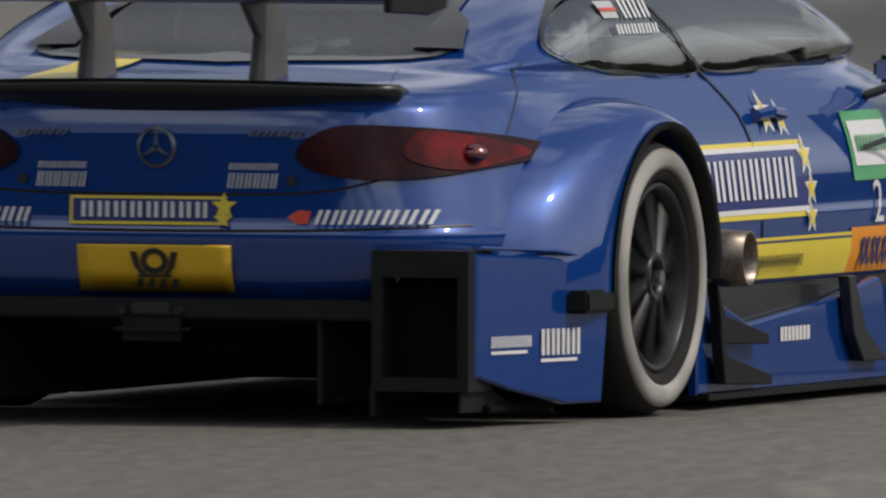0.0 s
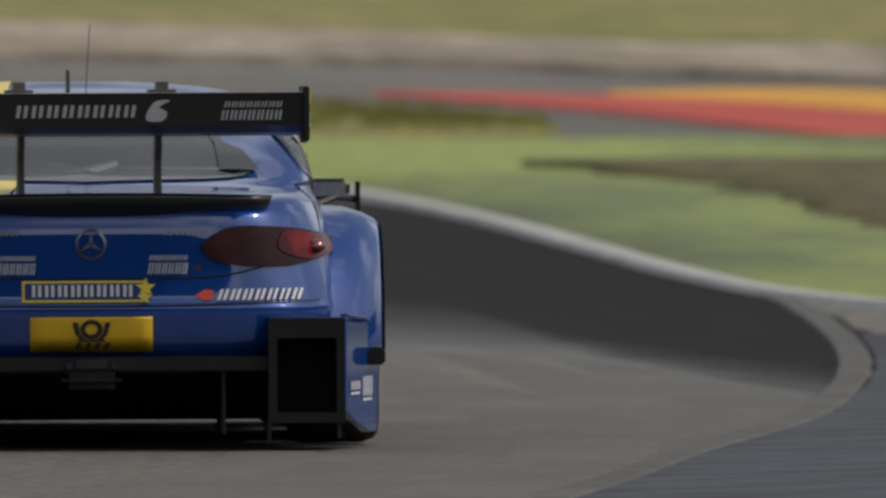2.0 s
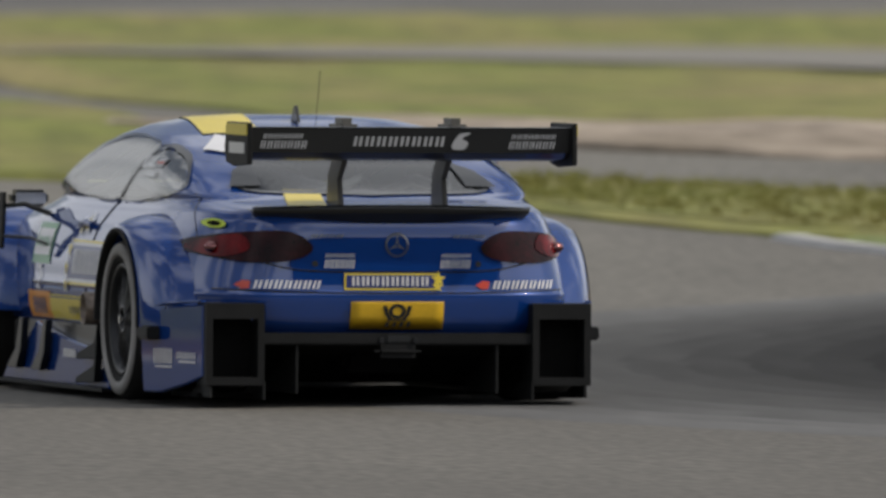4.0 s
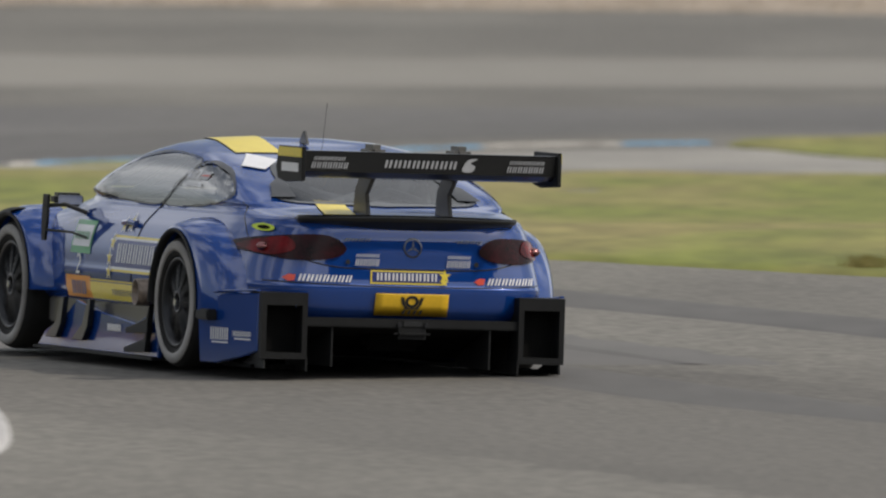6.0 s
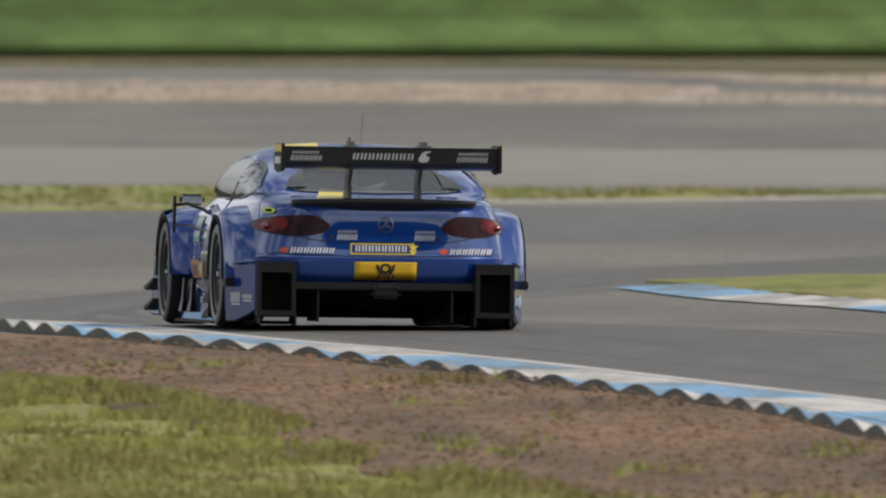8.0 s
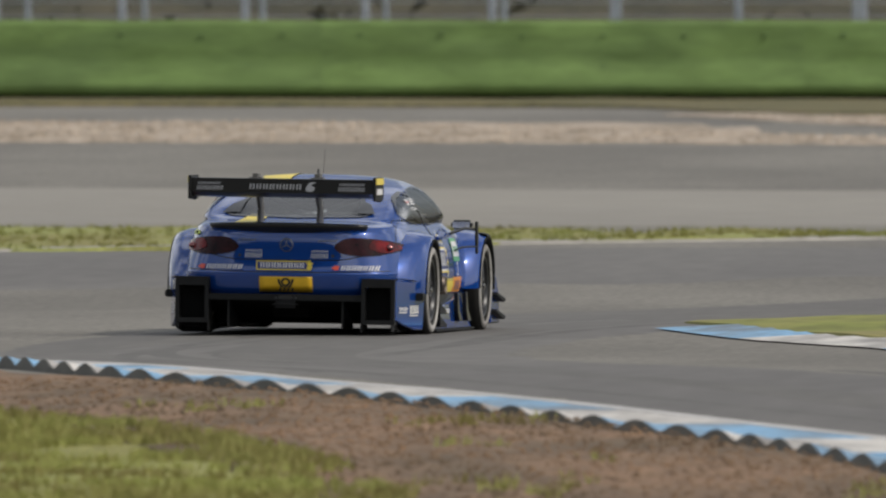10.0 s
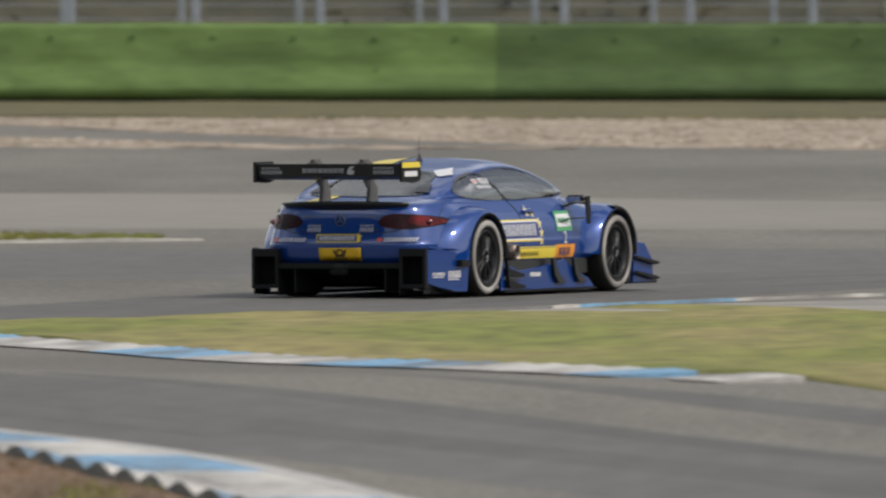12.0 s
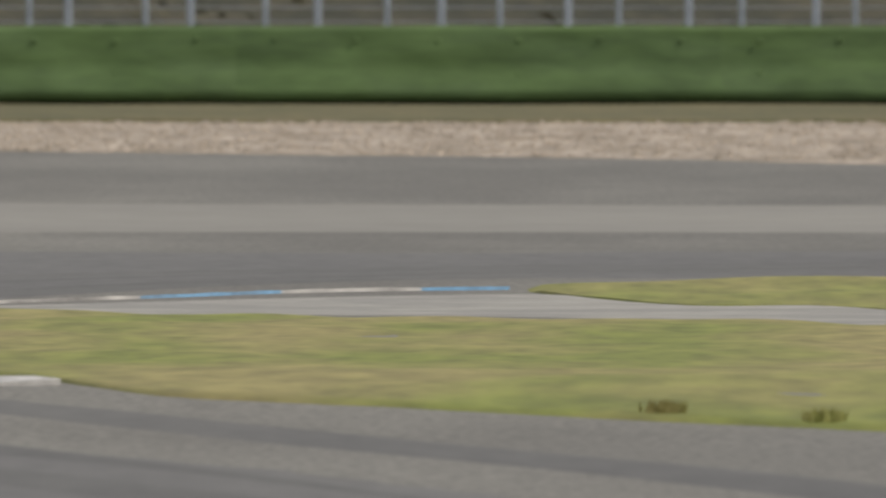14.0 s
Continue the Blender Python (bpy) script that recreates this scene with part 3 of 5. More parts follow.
def build_reflection_bank():
    """An unseen dark bank, added behind the camera and at its sides to cut fill and darken reflections."""
    verts, faces = [], []
    ring = [(300, 420), (320, 150), (260, -40), (120, -90), (0, -100), (-120, -90), (-260, -40), (-320, 150), (-300, 420)]
    c = curve(ring, 6.0)
    for i, (x, y) in enumerate(c):
        for j in range(8):
            h = 26.0 * j / 7
            push = 6 * noise.noise((x * 0.05, y * 0.05, h * 0.2)) + 3 * noise.noise((x * 0.2, y * 0.2, h * 0.5))
            k = 1 + (push - 0.1 * h) / 300
            verts.append((x * k, y * k, -0.1 + h * (1 + 0.25 * noise.noise((i * 0.3, 0, 2))) if j else -0.1))
    for i in range(len(c) - 1):
        for j in range(7):
            a = i * 8 + j
            faces.append((a, a + 1, a + 9, a + 8))
    tagged(mesh_object("tree_bank", verts, faces, BUSH), "unseen dark bank added far round the track for reflections", "woods", kind="structure")


build_ground()
build_reflection_bank()
build_surfaces()
NEAR_BANDS = bands([121.8, 124.3, 126.2, 127.8, 130.2, 132.8, 136.4, 139.3, 142.2, 145.4, 148.6, 151.6, 154.6, 157.6, 160.6, 163.6, 166.6], KERB_WHITE, KERB_BLUE)


def near_wide(y):
    return float(np.interp(y, [117, 119.5, 122.5, 126.5, 140, 180], [0.22, 0.34, 0.60, 0.95, 1.0, 1.02]))


banded_kerb("low flat kerb apron in worn blue and white paint", NEAR_EDGE[3:], 1.02, lambda y: 0.135, lambda y: 0.58 * near_wide(y), (0.004, 0.0), False, lambda x, y: NEAR_BANDS(y + 0.3))
banded_kerb("serrated kerb of blue and white blocks with rounded teeth", NEAR_EDGE[3:], 1.02, lambda y: 0.137 + 0.58 * near_wide(y), lambda y: 0.42 * near_wide(y), (0.016, 0.056), True, lambda x, y: NEAR_BANDS(y))
ISLAND_BANDS = bands([-9.3, -8.08, -7.33, -6.35, -5.35, -4.3, -3.9], KERB_BLUE, KERB_WHITE)
FAR_BANDS = bands([-5.6, -4.3, -3.0, -1.8, -0.35], KERB_WHITE, KERB_BLUE)
banded_kerb("thin flat kerb of white and blue blocks at the grass island", [(-3.2, 156.3), *reversed(ISLAND_NEAR[1:8]), (-10.3, 190.4)], 1.15, lambda y: 0.0, lambda y: -0.58, (0.03, 0.010), False, lambda x, y: None if -3.95 < x < -3.45 else ISLAND_BANDS(x))
banded_kerb("thin far kerb of white and blue blocks", FAR_KERB, 0.9, lambda y: 0.0, lambda y: -0.22, (0.016, 0.005), False, lambda x, y: FAR_BANDS(x))
build_kerb("broad greyed blue kerb at the corner entry", SLIP_KERB, 0.9, 1.5, 0.04, 0.03, [OLD_KERB], -1)
ribbon("kerb_joint", [*SLIP_KERB, (10.0, 103.7), (10.07, 105.9)], 0.10, SKID, 0.014, "dark joint along the kerb's edge", "joint", -0.08)
build_barrier()
build_scrub()


def between(y, line):
    c = sorted(line, key=lambda q: q[1])
    return float(np.interp(y, [q[1] for q in c], [q[0] for q in c]))


def along_x(x, line):
    c = sorted(line)
    return float(np.interp(x, [q[0] for q in c], [q[1] for q in c]))


def blades(name, spots, tall, mat, label):
    """Short grass blades in tufts, one mass."""
    rng, verts, faces = random.Random(len(spots)), [], []
    for x, y, z in spots:
        for k in range(4):
            a, h, w = rng.uniform(0, 6.28), tall * rng.uniform(0.5, 1.3), rng.uniform(0.006, 0.014)
            ox, oy = rng.uniform(-0.05, 0.05), rng.uniform(-0.05, 0.05)
            b = len(verts)
            verts += [(x + ox - w, y + oy, z - 0.01), (x + ox + w, y + oy, z - 0.01), (x + ox + 0.5 * h * math.cos(a), y + oy + 0.4 * h * math.sin(a), z + h)]
            faces.append((b, b + 1, b + 2))
    tagged(mesh_object(name, verts, faces, mat), label, "grass", kind="stuff")


def build_growth():
    rng = random.Random(21)
    inner = INFIELD
    near, dark = [], []
    while len(near) < 16000:
        y = rng.uniform(108, 152)
        x = between(y, inner) + 0.6 - 6.2 * rng.random()
        if noise.noise((x * 0.9, y * 0.25, 5)) > -0.3 + 0.38 * (x - between(y, inner)):
            near.append((x, y, height(y) + 0.06))
    for _ in range(2200):   # weeds on the bare earth and along the kerb
        y = rng.uniform(110, 152)
        a, b = between(y, inner), between(y, NEAR_TEETH)
        x = a + (b - a) * rng.random()
        if noise.noise((x * 1.1, y * 0.35, 11)) > 0.34:
            near.append((x, y, height(y) + 0.045))
    for _ in range(1200):
        x = rng.uniform(5.9, 11.4)
        lo, hi = along_x(x, [(5.8, 141.0), (8.0, 133.6), (10.0, 132.8), (11.5, 132.9)]), along_x(x, [(5.8, 145.6), (8.5, 139.9), (10.4, 137.0), (11.5, 133.6)])
        y = lo + (hi - lo) * rng.random()
        dark.append((x, y, height(y) + 0.03))
    for cx, cy in ((1.02, 148.4), (1.93, 146.7)):   # two bushy tufts at the island's edge
        for _ in range(60):
            near.append((cx + rng.gauss(0, 0.05), cy + rng.gauss(0, 0.2), height(cy) + 0.02 + rng.uniform(0, 0.03)))
    for _ in range(1200):
        x = rng.uniform(-24, -10.8)
        lo, hi = along_x(x, [(-60, 232), (-18.9, 242), (-16.5, 247), (-12.6, 252.3), (-10.6, 255)]), along_x(x, [(-60, 270), (-20.4, 261.5), (-13, 259.6), (-10.6, 255.6)])
        y = lo + (hi - lo) * rng.random()
        dark.append((x, y, height(y) + 0.02))
    blades("grass_blades", near, 0.05, BLADE, "short patchy green blades on the infield")
    blades("grass_blades", dark, 0.05, GRASS_GREEN, "longer dark green blades")
    verts, faces = [], []
    for _ in range(9000):
        y = rng.uniform(108, 154)
        a, b = between(y, inner), between(y, NEAR_TEETH)
        x = a + (b - a) * rng.random() ** 0.8
        r, n = rng.choice((0.008, 0.011, 0.015, 0.021)) * rng.uniform(0.7, 1.3), len(verts)
        z = height(y) + 0.05
        verts += [(x + r, y, z), (x, y + r, z), (x - r, y, z), (x, y - r, z), (x + rng.uniform(-r, r) * 0.5, y, z + r * rng.uniform(0.6, 1.1))]
        faces += [(n, n + 1, n + 4), (n + 1, n + 2, n + 4), (n + 2, n + 3, n + 4), (n + 3, n, n + 4)]
    tagged(mesh_object("earth_clods", verts, faces, DIRT), "loose brown clods on the bare earth", "earth", kind="stuff")
    verts, faces = [], []
    for _ in range(9000):
        x = rng.uniform(-32, 10)
        lo = along_x(x, [(-32, 326), (-16.8, 324.6), (-8, 324.5), (1.3, 317.9), (4.9, 313), (14, 305)])
        y = lo + (354 - lo) * rng.random()
        if x < -8 and along_x(x, [(-32, 347), (-23, 346), (-17.4, 335.3), (-12, 325.8), (-8, 323.6)]) < y < along_x(x, [(-32, 380), (-19.5, 358), (-15, 340), (-10.3, 329.5), (-8, 324)]):
            continue
        r, n, z = rng.uniform(0.03, 0.075), len(verts), height(y) + 0.01
        verts += [(x + r, y, z), (x, y + r, z), (x - r, y, z), (x, y - r, z), (x + rng.uniform(-r, r) * 0.5, y, z + r * 0.6)]
        faces += [(n, n + 1, n + 4), (n + 1, n + 2, n + 4), (n + 2, n + 3, n + 4), (n + 3, n, n + 4)]
    tagged(mesh_object("gravel_stones", verts, faces, GRAVEL), "loose pale stones heaped in the gravel trap", "gravel", kind="stuff")


build_growth()


# ---- the race car: origin on the ground under the rear axle, x to its right, y forward ----
WHEELBASE, TYRE_R, WELL_R = 2.75, 0.335, 0.40
LEVELS = [  # height, half width, rear end, front end, squareness
    (0.29, 0.84, -0.90, 3.50, 6.0), (0.34, 0.865, -0.945, 3.56, 6.0), (0.455, 0.87, -0.965, 3.58, 6.0), (0.475, 0.865, -0.95, 3.57, 6.0),
    (0.56, 0.86, -0.948, 3.50, 5.5), (0.64, 0.84, -0.947, 3.36, 5.2), (0.71, 0.815, -0.945, 3.08, 5.0), (0.76, 0.785, -0.932, 2.72, 5.0),
    (0.79, 0.770, -0.89, 2.52, 5.0), (0.81, 0.755, -0.78, 2.42, 5.2), (0.835, 0.755, -0.55, 2.34, 5.4), (0.86, 0.752, -0.43, 2.27, 8.0),
    (0.92, 0.740, -0.27, 2.11, 8.0), (0.98, 0.716, -0.07, 1.93, 7.5), (1.04, 0.678, 0.16, 1.72, 6.5), (1.085, 0.635, 0.37, 1.54, 5.4),
    (1.125, 0.56, 0.64, 1.38, 3.8), (1.153, 0.44, 0.80, 1.25, 3.0), (1.17, 0.19, 0.93, 1.10, 2.4)]


def body_shell():
    """Stacked plan outlines from the sills to the roof, joined ring to ring."""
    rows = np.array(LEVELS)
    zs = np.concatenate([np.linspace(a, b, 4, endpoint=False) for a, b in zip(rows[:-1, 0], rows[1:, 0])] + [[rows[-1, 0]]])
    cols = [np.interp(zs, rows[:, 0], rows[:, k]) for k in range(1, 5)]
    for c in cols[:3]:
        for _ in range(2):
            c[1:-1] = 0.25 * c[:-2] + 0.5 * c[1:-1] + 0.25 * c[2:]
    n, verts, faces = 176, [], []
    for z, w, rear, front, sq in zip(zs, *cols):
        mid, half = (rear + front) / 2, (front - rear) / 2
        for i in range(n):
            a = 2 * math.pi * (i + 0.5) / n
            c, s = math.cos(a), math.sin(a)
            crown = 0.012 * (1 - (abs(c) ** (2 / sq)) ** 2) if 0.78 < z < 0.87 else 0
            verts.append((w * math.copysign(abs(c) ** (2 / sq), c), mid + half * math.copysign(abs(s) ** (2 / sq), s), z + crown))
    for j in range(len(zs) - 1):
        for i in range(n):
            a, b = j * n + i, j * n + (i + 1) % n
            faces.append((a, b, b + n, a + n))
    faces.append(tuple(range((len(zs) - 1) * n, len(zs) * n)))
    return verts, faces


def inside(p, poly):
    x, y, odd = p[0], p[1], False
    for (x0, y0), (x1, y1) in zip(poly, poly[1:] + poly[:1]):
        if (y0 > y) != (y1 > y) and x < (x1 - x0) * (y - y0) / (y1 - y0) + x0:
            odd = not odd
    return odd


def smooth_outline(points, n=8):
    """A closed rounded outline through plan points."""
    p = [Vector(q) for q in points]
    out, m = [], len(p)
    for i in range(m):
        a, b, c, d = p[i - 1], p[i], p[(i + 1) % m], p[(i + 2) % m]
        for k in range(n):
            t = k / n
            out.append(tuple(0.5 * (2 * b + (c - a) * t + (2 * a - 5 * b + 4 * c - d) * t * t + (3 * b - a - 3 * c + d) * t ** 3)))
    return out


DOOR_GLASS = [(2.05, 0.835), (1.4, 0.822), (0.84, 0.818), (0.62, 0.94), (0.44, 1.04), (0.75, 1.075), (1.1, 1.078), (1.44, 1.035), (1.78, 0.945)]
QUARTER_GLASS = [(0.78, 0.818), (0.3, 0.822), (-0.03, 0.845), (-0.19, 0.89), (-0.03, 0.965), (0.18, 1.02), (0.38, 1.04), (0.56, 0.94)]
REAR_GLASS = [(-0.50, 0.872), (0.0, 0.866), (0.50, 0.872), (0.45, 0.96), (0.36, 1.045), (0.0, 1.065), (-0.36, 1.045), (-0.45, 0.96)]
WINDSCREEN = [(-0.58, 0.87), (0.58, 0.87), (0.44, 1.05), (-0.44, 1.05)]
VERTS, FACES = body_shell()
SHELL = BVHTree.FromPolygons(VERTS, FACES)


def onto(u, v, way, lift=0.004):
    """The point of the body's skin met from the side (r, l), the rear (b), the front (f) or above (t)."""
    start, d = {"r": ((3, u, v), (-1, 0, 0)), "l": ((-3, u, v), (1, 0, 0)), "b": ((u, -4, v), (0, 1, 0)), "f": ((u, 7, v), (0, -1, 0)), "t": ((u, v, 4), (0, 0, -1))}[way]
    place, normal, _, _ = SHELL.ray_cast(Vector(start), Vector(d))
    if place is None:
        place, normal = Vector(start) - Vector(start) * Vector((abs(d[0]), abs(d[1]), abs(d[2]))), Vector((0, 0, 1))
    if normal.dot(Vector(d)) > 0:
        normal = -normal
    return place + normal * lift


def skin(name, outline, way, mat, parent, label="", lift=0.004, cell=0.03, flip=False, thick=0.0):
    """A thin panel or sticker of the given outline, laid on the body's skin."""
    from_z = [(-u, v) for u, v in outline] if flip else outline
    bm = bmesh.new()
    f = bm.faces.new([bm.verts.new((u, v, 0)) for u, v in from_z])
    us, vs = [q[0] for q in from_z], [q[1] for q in from_z]
    for axis, lo, hi in ((0, min(us), max(us)), (1, min(vs), max(vs))):
        for k in range(1, int((hi - lo) / cell) + 1):
            no = (1, 0, 0) if axis == 0 else (0, 1, 0)
            co = (lo + k * cell, 0, 0) if axis == 0 else (0, lo + k * cell, 0)
            bmesh.ops.bisect_plane(bm, geom=bm.verts[:] + bm.edges[:] + bm.faces[:], plane_co=co, plane_no=no)
    for v in bm.verts:
        v.co = onto(v.co.x, v.co.y, way, lift)
    if thick:
        bmesh.ops.solidify(bm, geom=bm.faces[:], thickness=thick)
    out = {"r": (1, 0, 0), "l": (-1, 0, 0), "b": (0, -1, 0), "f": (0, 1, 0), "t": (0, 0, 1)}[way]
    if not thick:
        bm.normal_update()
        if sum((f.normal.dot(Vector(out)) for f in bm.faces), 0.0) < 0:
            bmesh.ops.reverse_faces(bm, faces=bm.faces[:])
    return part(name, bm, mat, parent, label, True, bool(thick))


def ring_skin(name, outline, width, way, mat, parent, lift=0.006):
    """A narrow seal round an outline on the skin."""
    mid = Vector((sum(q[0] for q in outline) / len(outline), sum(q[1] for q in outline) / len(outline)))
    bm = bmesh.new()
    rings = []
    for k in (-0.4, 0.6):
        ring = []
        for q in outline:
            d = (mid - Vector(q)).normalized() * width * k
            ring.append(bm.verts.new(onto(q[0] + d.x, q[1] + d.y, way, lift)))
        rings.append(ring)
    n = len(outline)
    for i in range(n):
        bm.faces.new((rings[0][i], rings[0][(i + 1) % n], rings[1][(i + 1) % n], rings[1][i]))
    return part(name, bm, mat, parent, "", True)


def plate(outline, x, thick, bevel=0.006):
    """An upright fore-and-aft plate of an outline in (y, z), outer face at x."""
    bm = bmesh.new()
    inner = x - math.copysign(thick, x)
    f = bm.faces.new([bm.verts.new((x, y, z)) for y, z in outline])
    r = bmesh.ops.extrude_face_region(bm, geom=[f])
    bmesh.ops.translate(bm, verts=[v for v in r["geom"] if isinstance(v, bmesh.types.BMVert)], vec=(inner - x, 0, 0))
    if bevel:
        bmesh.ops.bevel(bm, geom=[e for e in bm.edges if abs(e.verts[0].co.x - e.verts[1].co.x) < 1e-6], offset=bevel, segments=1, affect="EDGES")
    return bm


def taper(bm, s):
    """Draws a side plate inwards towards the tail."""
    for v in bm.verts:
        v.co.x -= s * 0.125 * max(0.0, (-0.36 - v.co.y) / 0.585)
    return bm


def tube(points, r, n=8):
    bm, rings = bmesh.new(), []
    p = [Vector(q) for q in points]
    for i, q in enumerate(p):
        d = (p[min(i + 1, len(p) - 1)] - p[max(i - 1, 0)]).normalized()
        a = d.cross(Vector((0.3, 0.2, 0.93))).normalized()
        b = d.cross(a)
        rings.append([bm.verts.new(q + r * (a * math.cos(2 * math.pi * k / n) + b * math.sin(2 * math.pi * k / n))) for k in range(n)])
    for r0, r1 in zip(rings, rings[1:]):
        for k in range(n):
            bm.faces.new((r0[k], r0[(k + 1) % n], r1[(k + 1) % n], r1[k]))
    bm.faces.new(rings[0]), bm.faces.new(rings[-1])
    return bm


def lathe(profile, n=48):
    """A ring round the x axis from a closed profile of (x, radius)."""
    bm = bmesh.new()
    rings = [[bm.verts.new((x, r * math.cos(2 * math.pi * k / n), r * math.sin(2 * math.pi * k / n))) for x, r in profile] for k in range(n)]
    m = len(profile)
    for k in range(n):
        for i in range(m):
            bm.faces.new((rings[k][i], rings[k][(i + 1) % m], rings[(k + 1) % n][(i + 1) % m], rings[(k + 1) % n][i]))
    return bm


def build_wheel(car, side):
    """A slick tyre on a black many-spoked rim; the outer face looks along side."""
    s = side
    hub = new("wheel")
    hub.parent = car
    r = TYRE_R
    part("tyre", lathe([(s * x, q) for x, q in ((-0.29, 0.235), (-0.30, 0.27), (-0.285, 0.318), (-0.25, r), (-0.05, r), (-0.012, 0.320), (0.002, 0.285), (-0.008, 0.240), (-0.03, 0.228), (-0.27, 0.228))], 64), TYRE, hub, "", True)
    # pale ring: blurred lettering plus a sheen put into its colour
    part("sidewall_band", lathe([(s * x, q) for x, q in ((-0.0005, 0.262), (0.006, 0.274), (0.006, 0.292), (-0.002, 0.312), (-0.012, 0.314), (-0.012, 0.262))], 64), TYRE_BAND, hub, "pale tyre band of lettering with light sheen painted in", True)
    rim = part("rim", lathe([(s * x, q) for x, q in ((-0.02, 0.232), (-0.012, 0.226), (-0.02, 0.212), (-0.09, 0.205), (-0.26, 0.205), (-0.26, 0.232))], 64), RIM, hub, "", True)
    disc = bmesh.new()
    bmesh.ops.create_cone(disc, cap_ends=True, segments=40, radius1=0.2, radius2=0.2, depth=0.02, matrix=Matrix.Translation((-s * 0.16, 0, 0)) @ Matrix.Rotation(math.pi / 2, 4, "Y"))
    part("brake_disc", disc, INTERIOR, hub)
    for k in range(10):
        bm = bmesh.new()
        bmesh.ops.create_cube(bm, size=1, matrix=Matrix.Rotation(2 * math.pi * k / 10, 4, "X") @ Matrix.Translation((-s * 0.045, 0.0, 0.135)) @ Matrix.Rotation(-s * 0.12, 4, "Y") @ Matrix.Diagonal((0.03, 0.026, 0.165, 1)))
        bmesh.ops.bevel(bm, geom=bm.edges[:], offset=0.006, segments=1, affect="EDGES")
        part("spoke", bm, RIM, hub)
    part("hub_ring", lathe([(s * x, q) for x, q in ((-0.03, 0.062), (-0.018, 0.06), (-0.018, 0.044), (-0.06, 0.04), (-0.06, 0.066))], 32), RIM, hub, "", True)
    nut = bmesh.new()
    bmesh.ops.create_cone(nut, cap_ends=True, segments=6, radius1=0.026, radius2=0.02, depth=0.05, matrix=Matrix.Translation((-s * 0.03, 0, 0)) @ Matrix.Rotation(s * math.pi / 2, 4, "Y"))
    part("wheel_nut", nut, CHROME, hub, "bright metal wheel nut")
    return hub


def fender(car, side, yc, rear):
    """A wide arch round one wheel: lip, bulge and blend into the body."""
    rings = [(0.372, 0.372, 0.372, 0.90), (0.372, 0.372, 0.372, 0.955), (0.393, 0.398, 0.384, 0.962), (0.42, 0.45, 0.398, 0.950), (0.46, 0.55, 0.418, 0.912), (0.52, 0.66, 0.438, 0.85), (0.58, 0.74, 0.448, 0.72)]
    if not rear:
        rings = [(b, a, c * 0.96 if c > 0.39 else c, d) for a, b, c, d in rings]
    bm, n = bmesh.new(), 28
    lo, hi = (-0.02, math.pi + 0.06) if rear else (-0.06, math.pi + 0.02)
    got = []
    for ahead, behind, rz, x in rings:
        row = []
        for k in range(n + 1):
            a = lo + (hi - lo) * k / n
            row.append(bm.verts.new((side * x, yc + (ahead if math.cos(a) > 0 else behind) * math.cos(a), 0.33 + rz * math.sin(a))))
        got.append(row)
    for a, b in zip(got, got[1:]):
        for k in range(n):
            bm.faces.new((a[k], a[k + 1], b[k + 1], b[k]))
    part("rear_fender" if rear else "front_fender", bm, PAINT, car, "", True)
    bm = bmesh.new()
    rows = []
    for x in (0.945, 0.58):
        rows.append([bm.verts.new((side * x, yc + 0.385 * math.cos(lo + (hi - lo) * k / n), 0.33 + 0.378 * math.sin(lo + (hi - lo) * k / n))) for k in range(n + 1)])
    for k in range(n):
        bm.faces.new((rows[0][k], rows[0][k + 1], rows[1][k + 1], rows[1][k]))
    bm.faces.new(rows[1])
    part("wheel_arch_liner", bm, INTERIOR, car, "", True)
    bm, rows = bmesh.new(), []
    for ry, rz, x in ((0.366, 0.366, 0.93), (0.366, 0.366, 0.968), (0.392, 0.384, 0.968)):
        rows.append([bm.verts.new((side * x, yc + ry * math.cos(lo + (hi - lo) * k / n), 0.33 + rz * math.sin(lo + (hi - lo) * k / n))) for k in range(n + 1)])
    for a, b in zip(rows, rows[1:]):
        for k in range(n):
            bm.faces.new((a[k], a[k + 1], b[k + 1], b[k]))
    part("arch_lip", bm, CARBON, car, "", True)
    if not rear:
        bm, rows = bmesh.new(), []
        for dr, x in ((0.0, 0.972), (0.022, 0.966), (0.036, 0.93), (0.040, 0.86), (0.03, 0.80)):
            rows.append([bm.verts.new((side * x, yc + (0.380 + dr) * math.cos(a), 0.335 + (0.376 + dr * 0.75) * math.sin(a))) for a in np.linspace(0.25, 1.75, 20)])
        for a, b in zip(rows, rows[1:]):
            for k in range(19):
                bm.faces.new((a[k], a[k + 1], b[k + 1], b[k]))
        part("arch_louvre", bm, CARBON, car, "black vented crown over the front wheel", True)


def rect(u0, u1, v0, v1, lean=0.0):
    return [(u0, v0), (u1, v0), (u1 + lean, v1), (u0 + lean, v1)]


def bars(name, u0, u1, v0, v1, count, way, mat, parent, lean=0.012):
    """Unreadable or trade lettering as a row of plain bars, one part."""
    bm = bmesh.new()
    w = (u1 - u0) / count
    for k in range(count):
        for f0, f1 in ((0.12, 0.36), (0.58, 0.82)):
            a, b = u0 + (k + f0) * w, u0 + (k + f1) * w
            bm.faces.new([bm.verts.new(onto(u, v, way, 0.0115)) for u, v in rect(a, b, v0, v1, lean if way != "l" else -lean)])
    return part(name, bm, mat, parent)


def star(cu, cv, r):
    return [(cu + (r if k % 2 == 0 else r * 0.42) * math.sin(math.pi * k / 5), cv + (r if k % 2 == 0 else r * 0.42) * math.cos(math.pi * k / 5)) for k in range(10)]


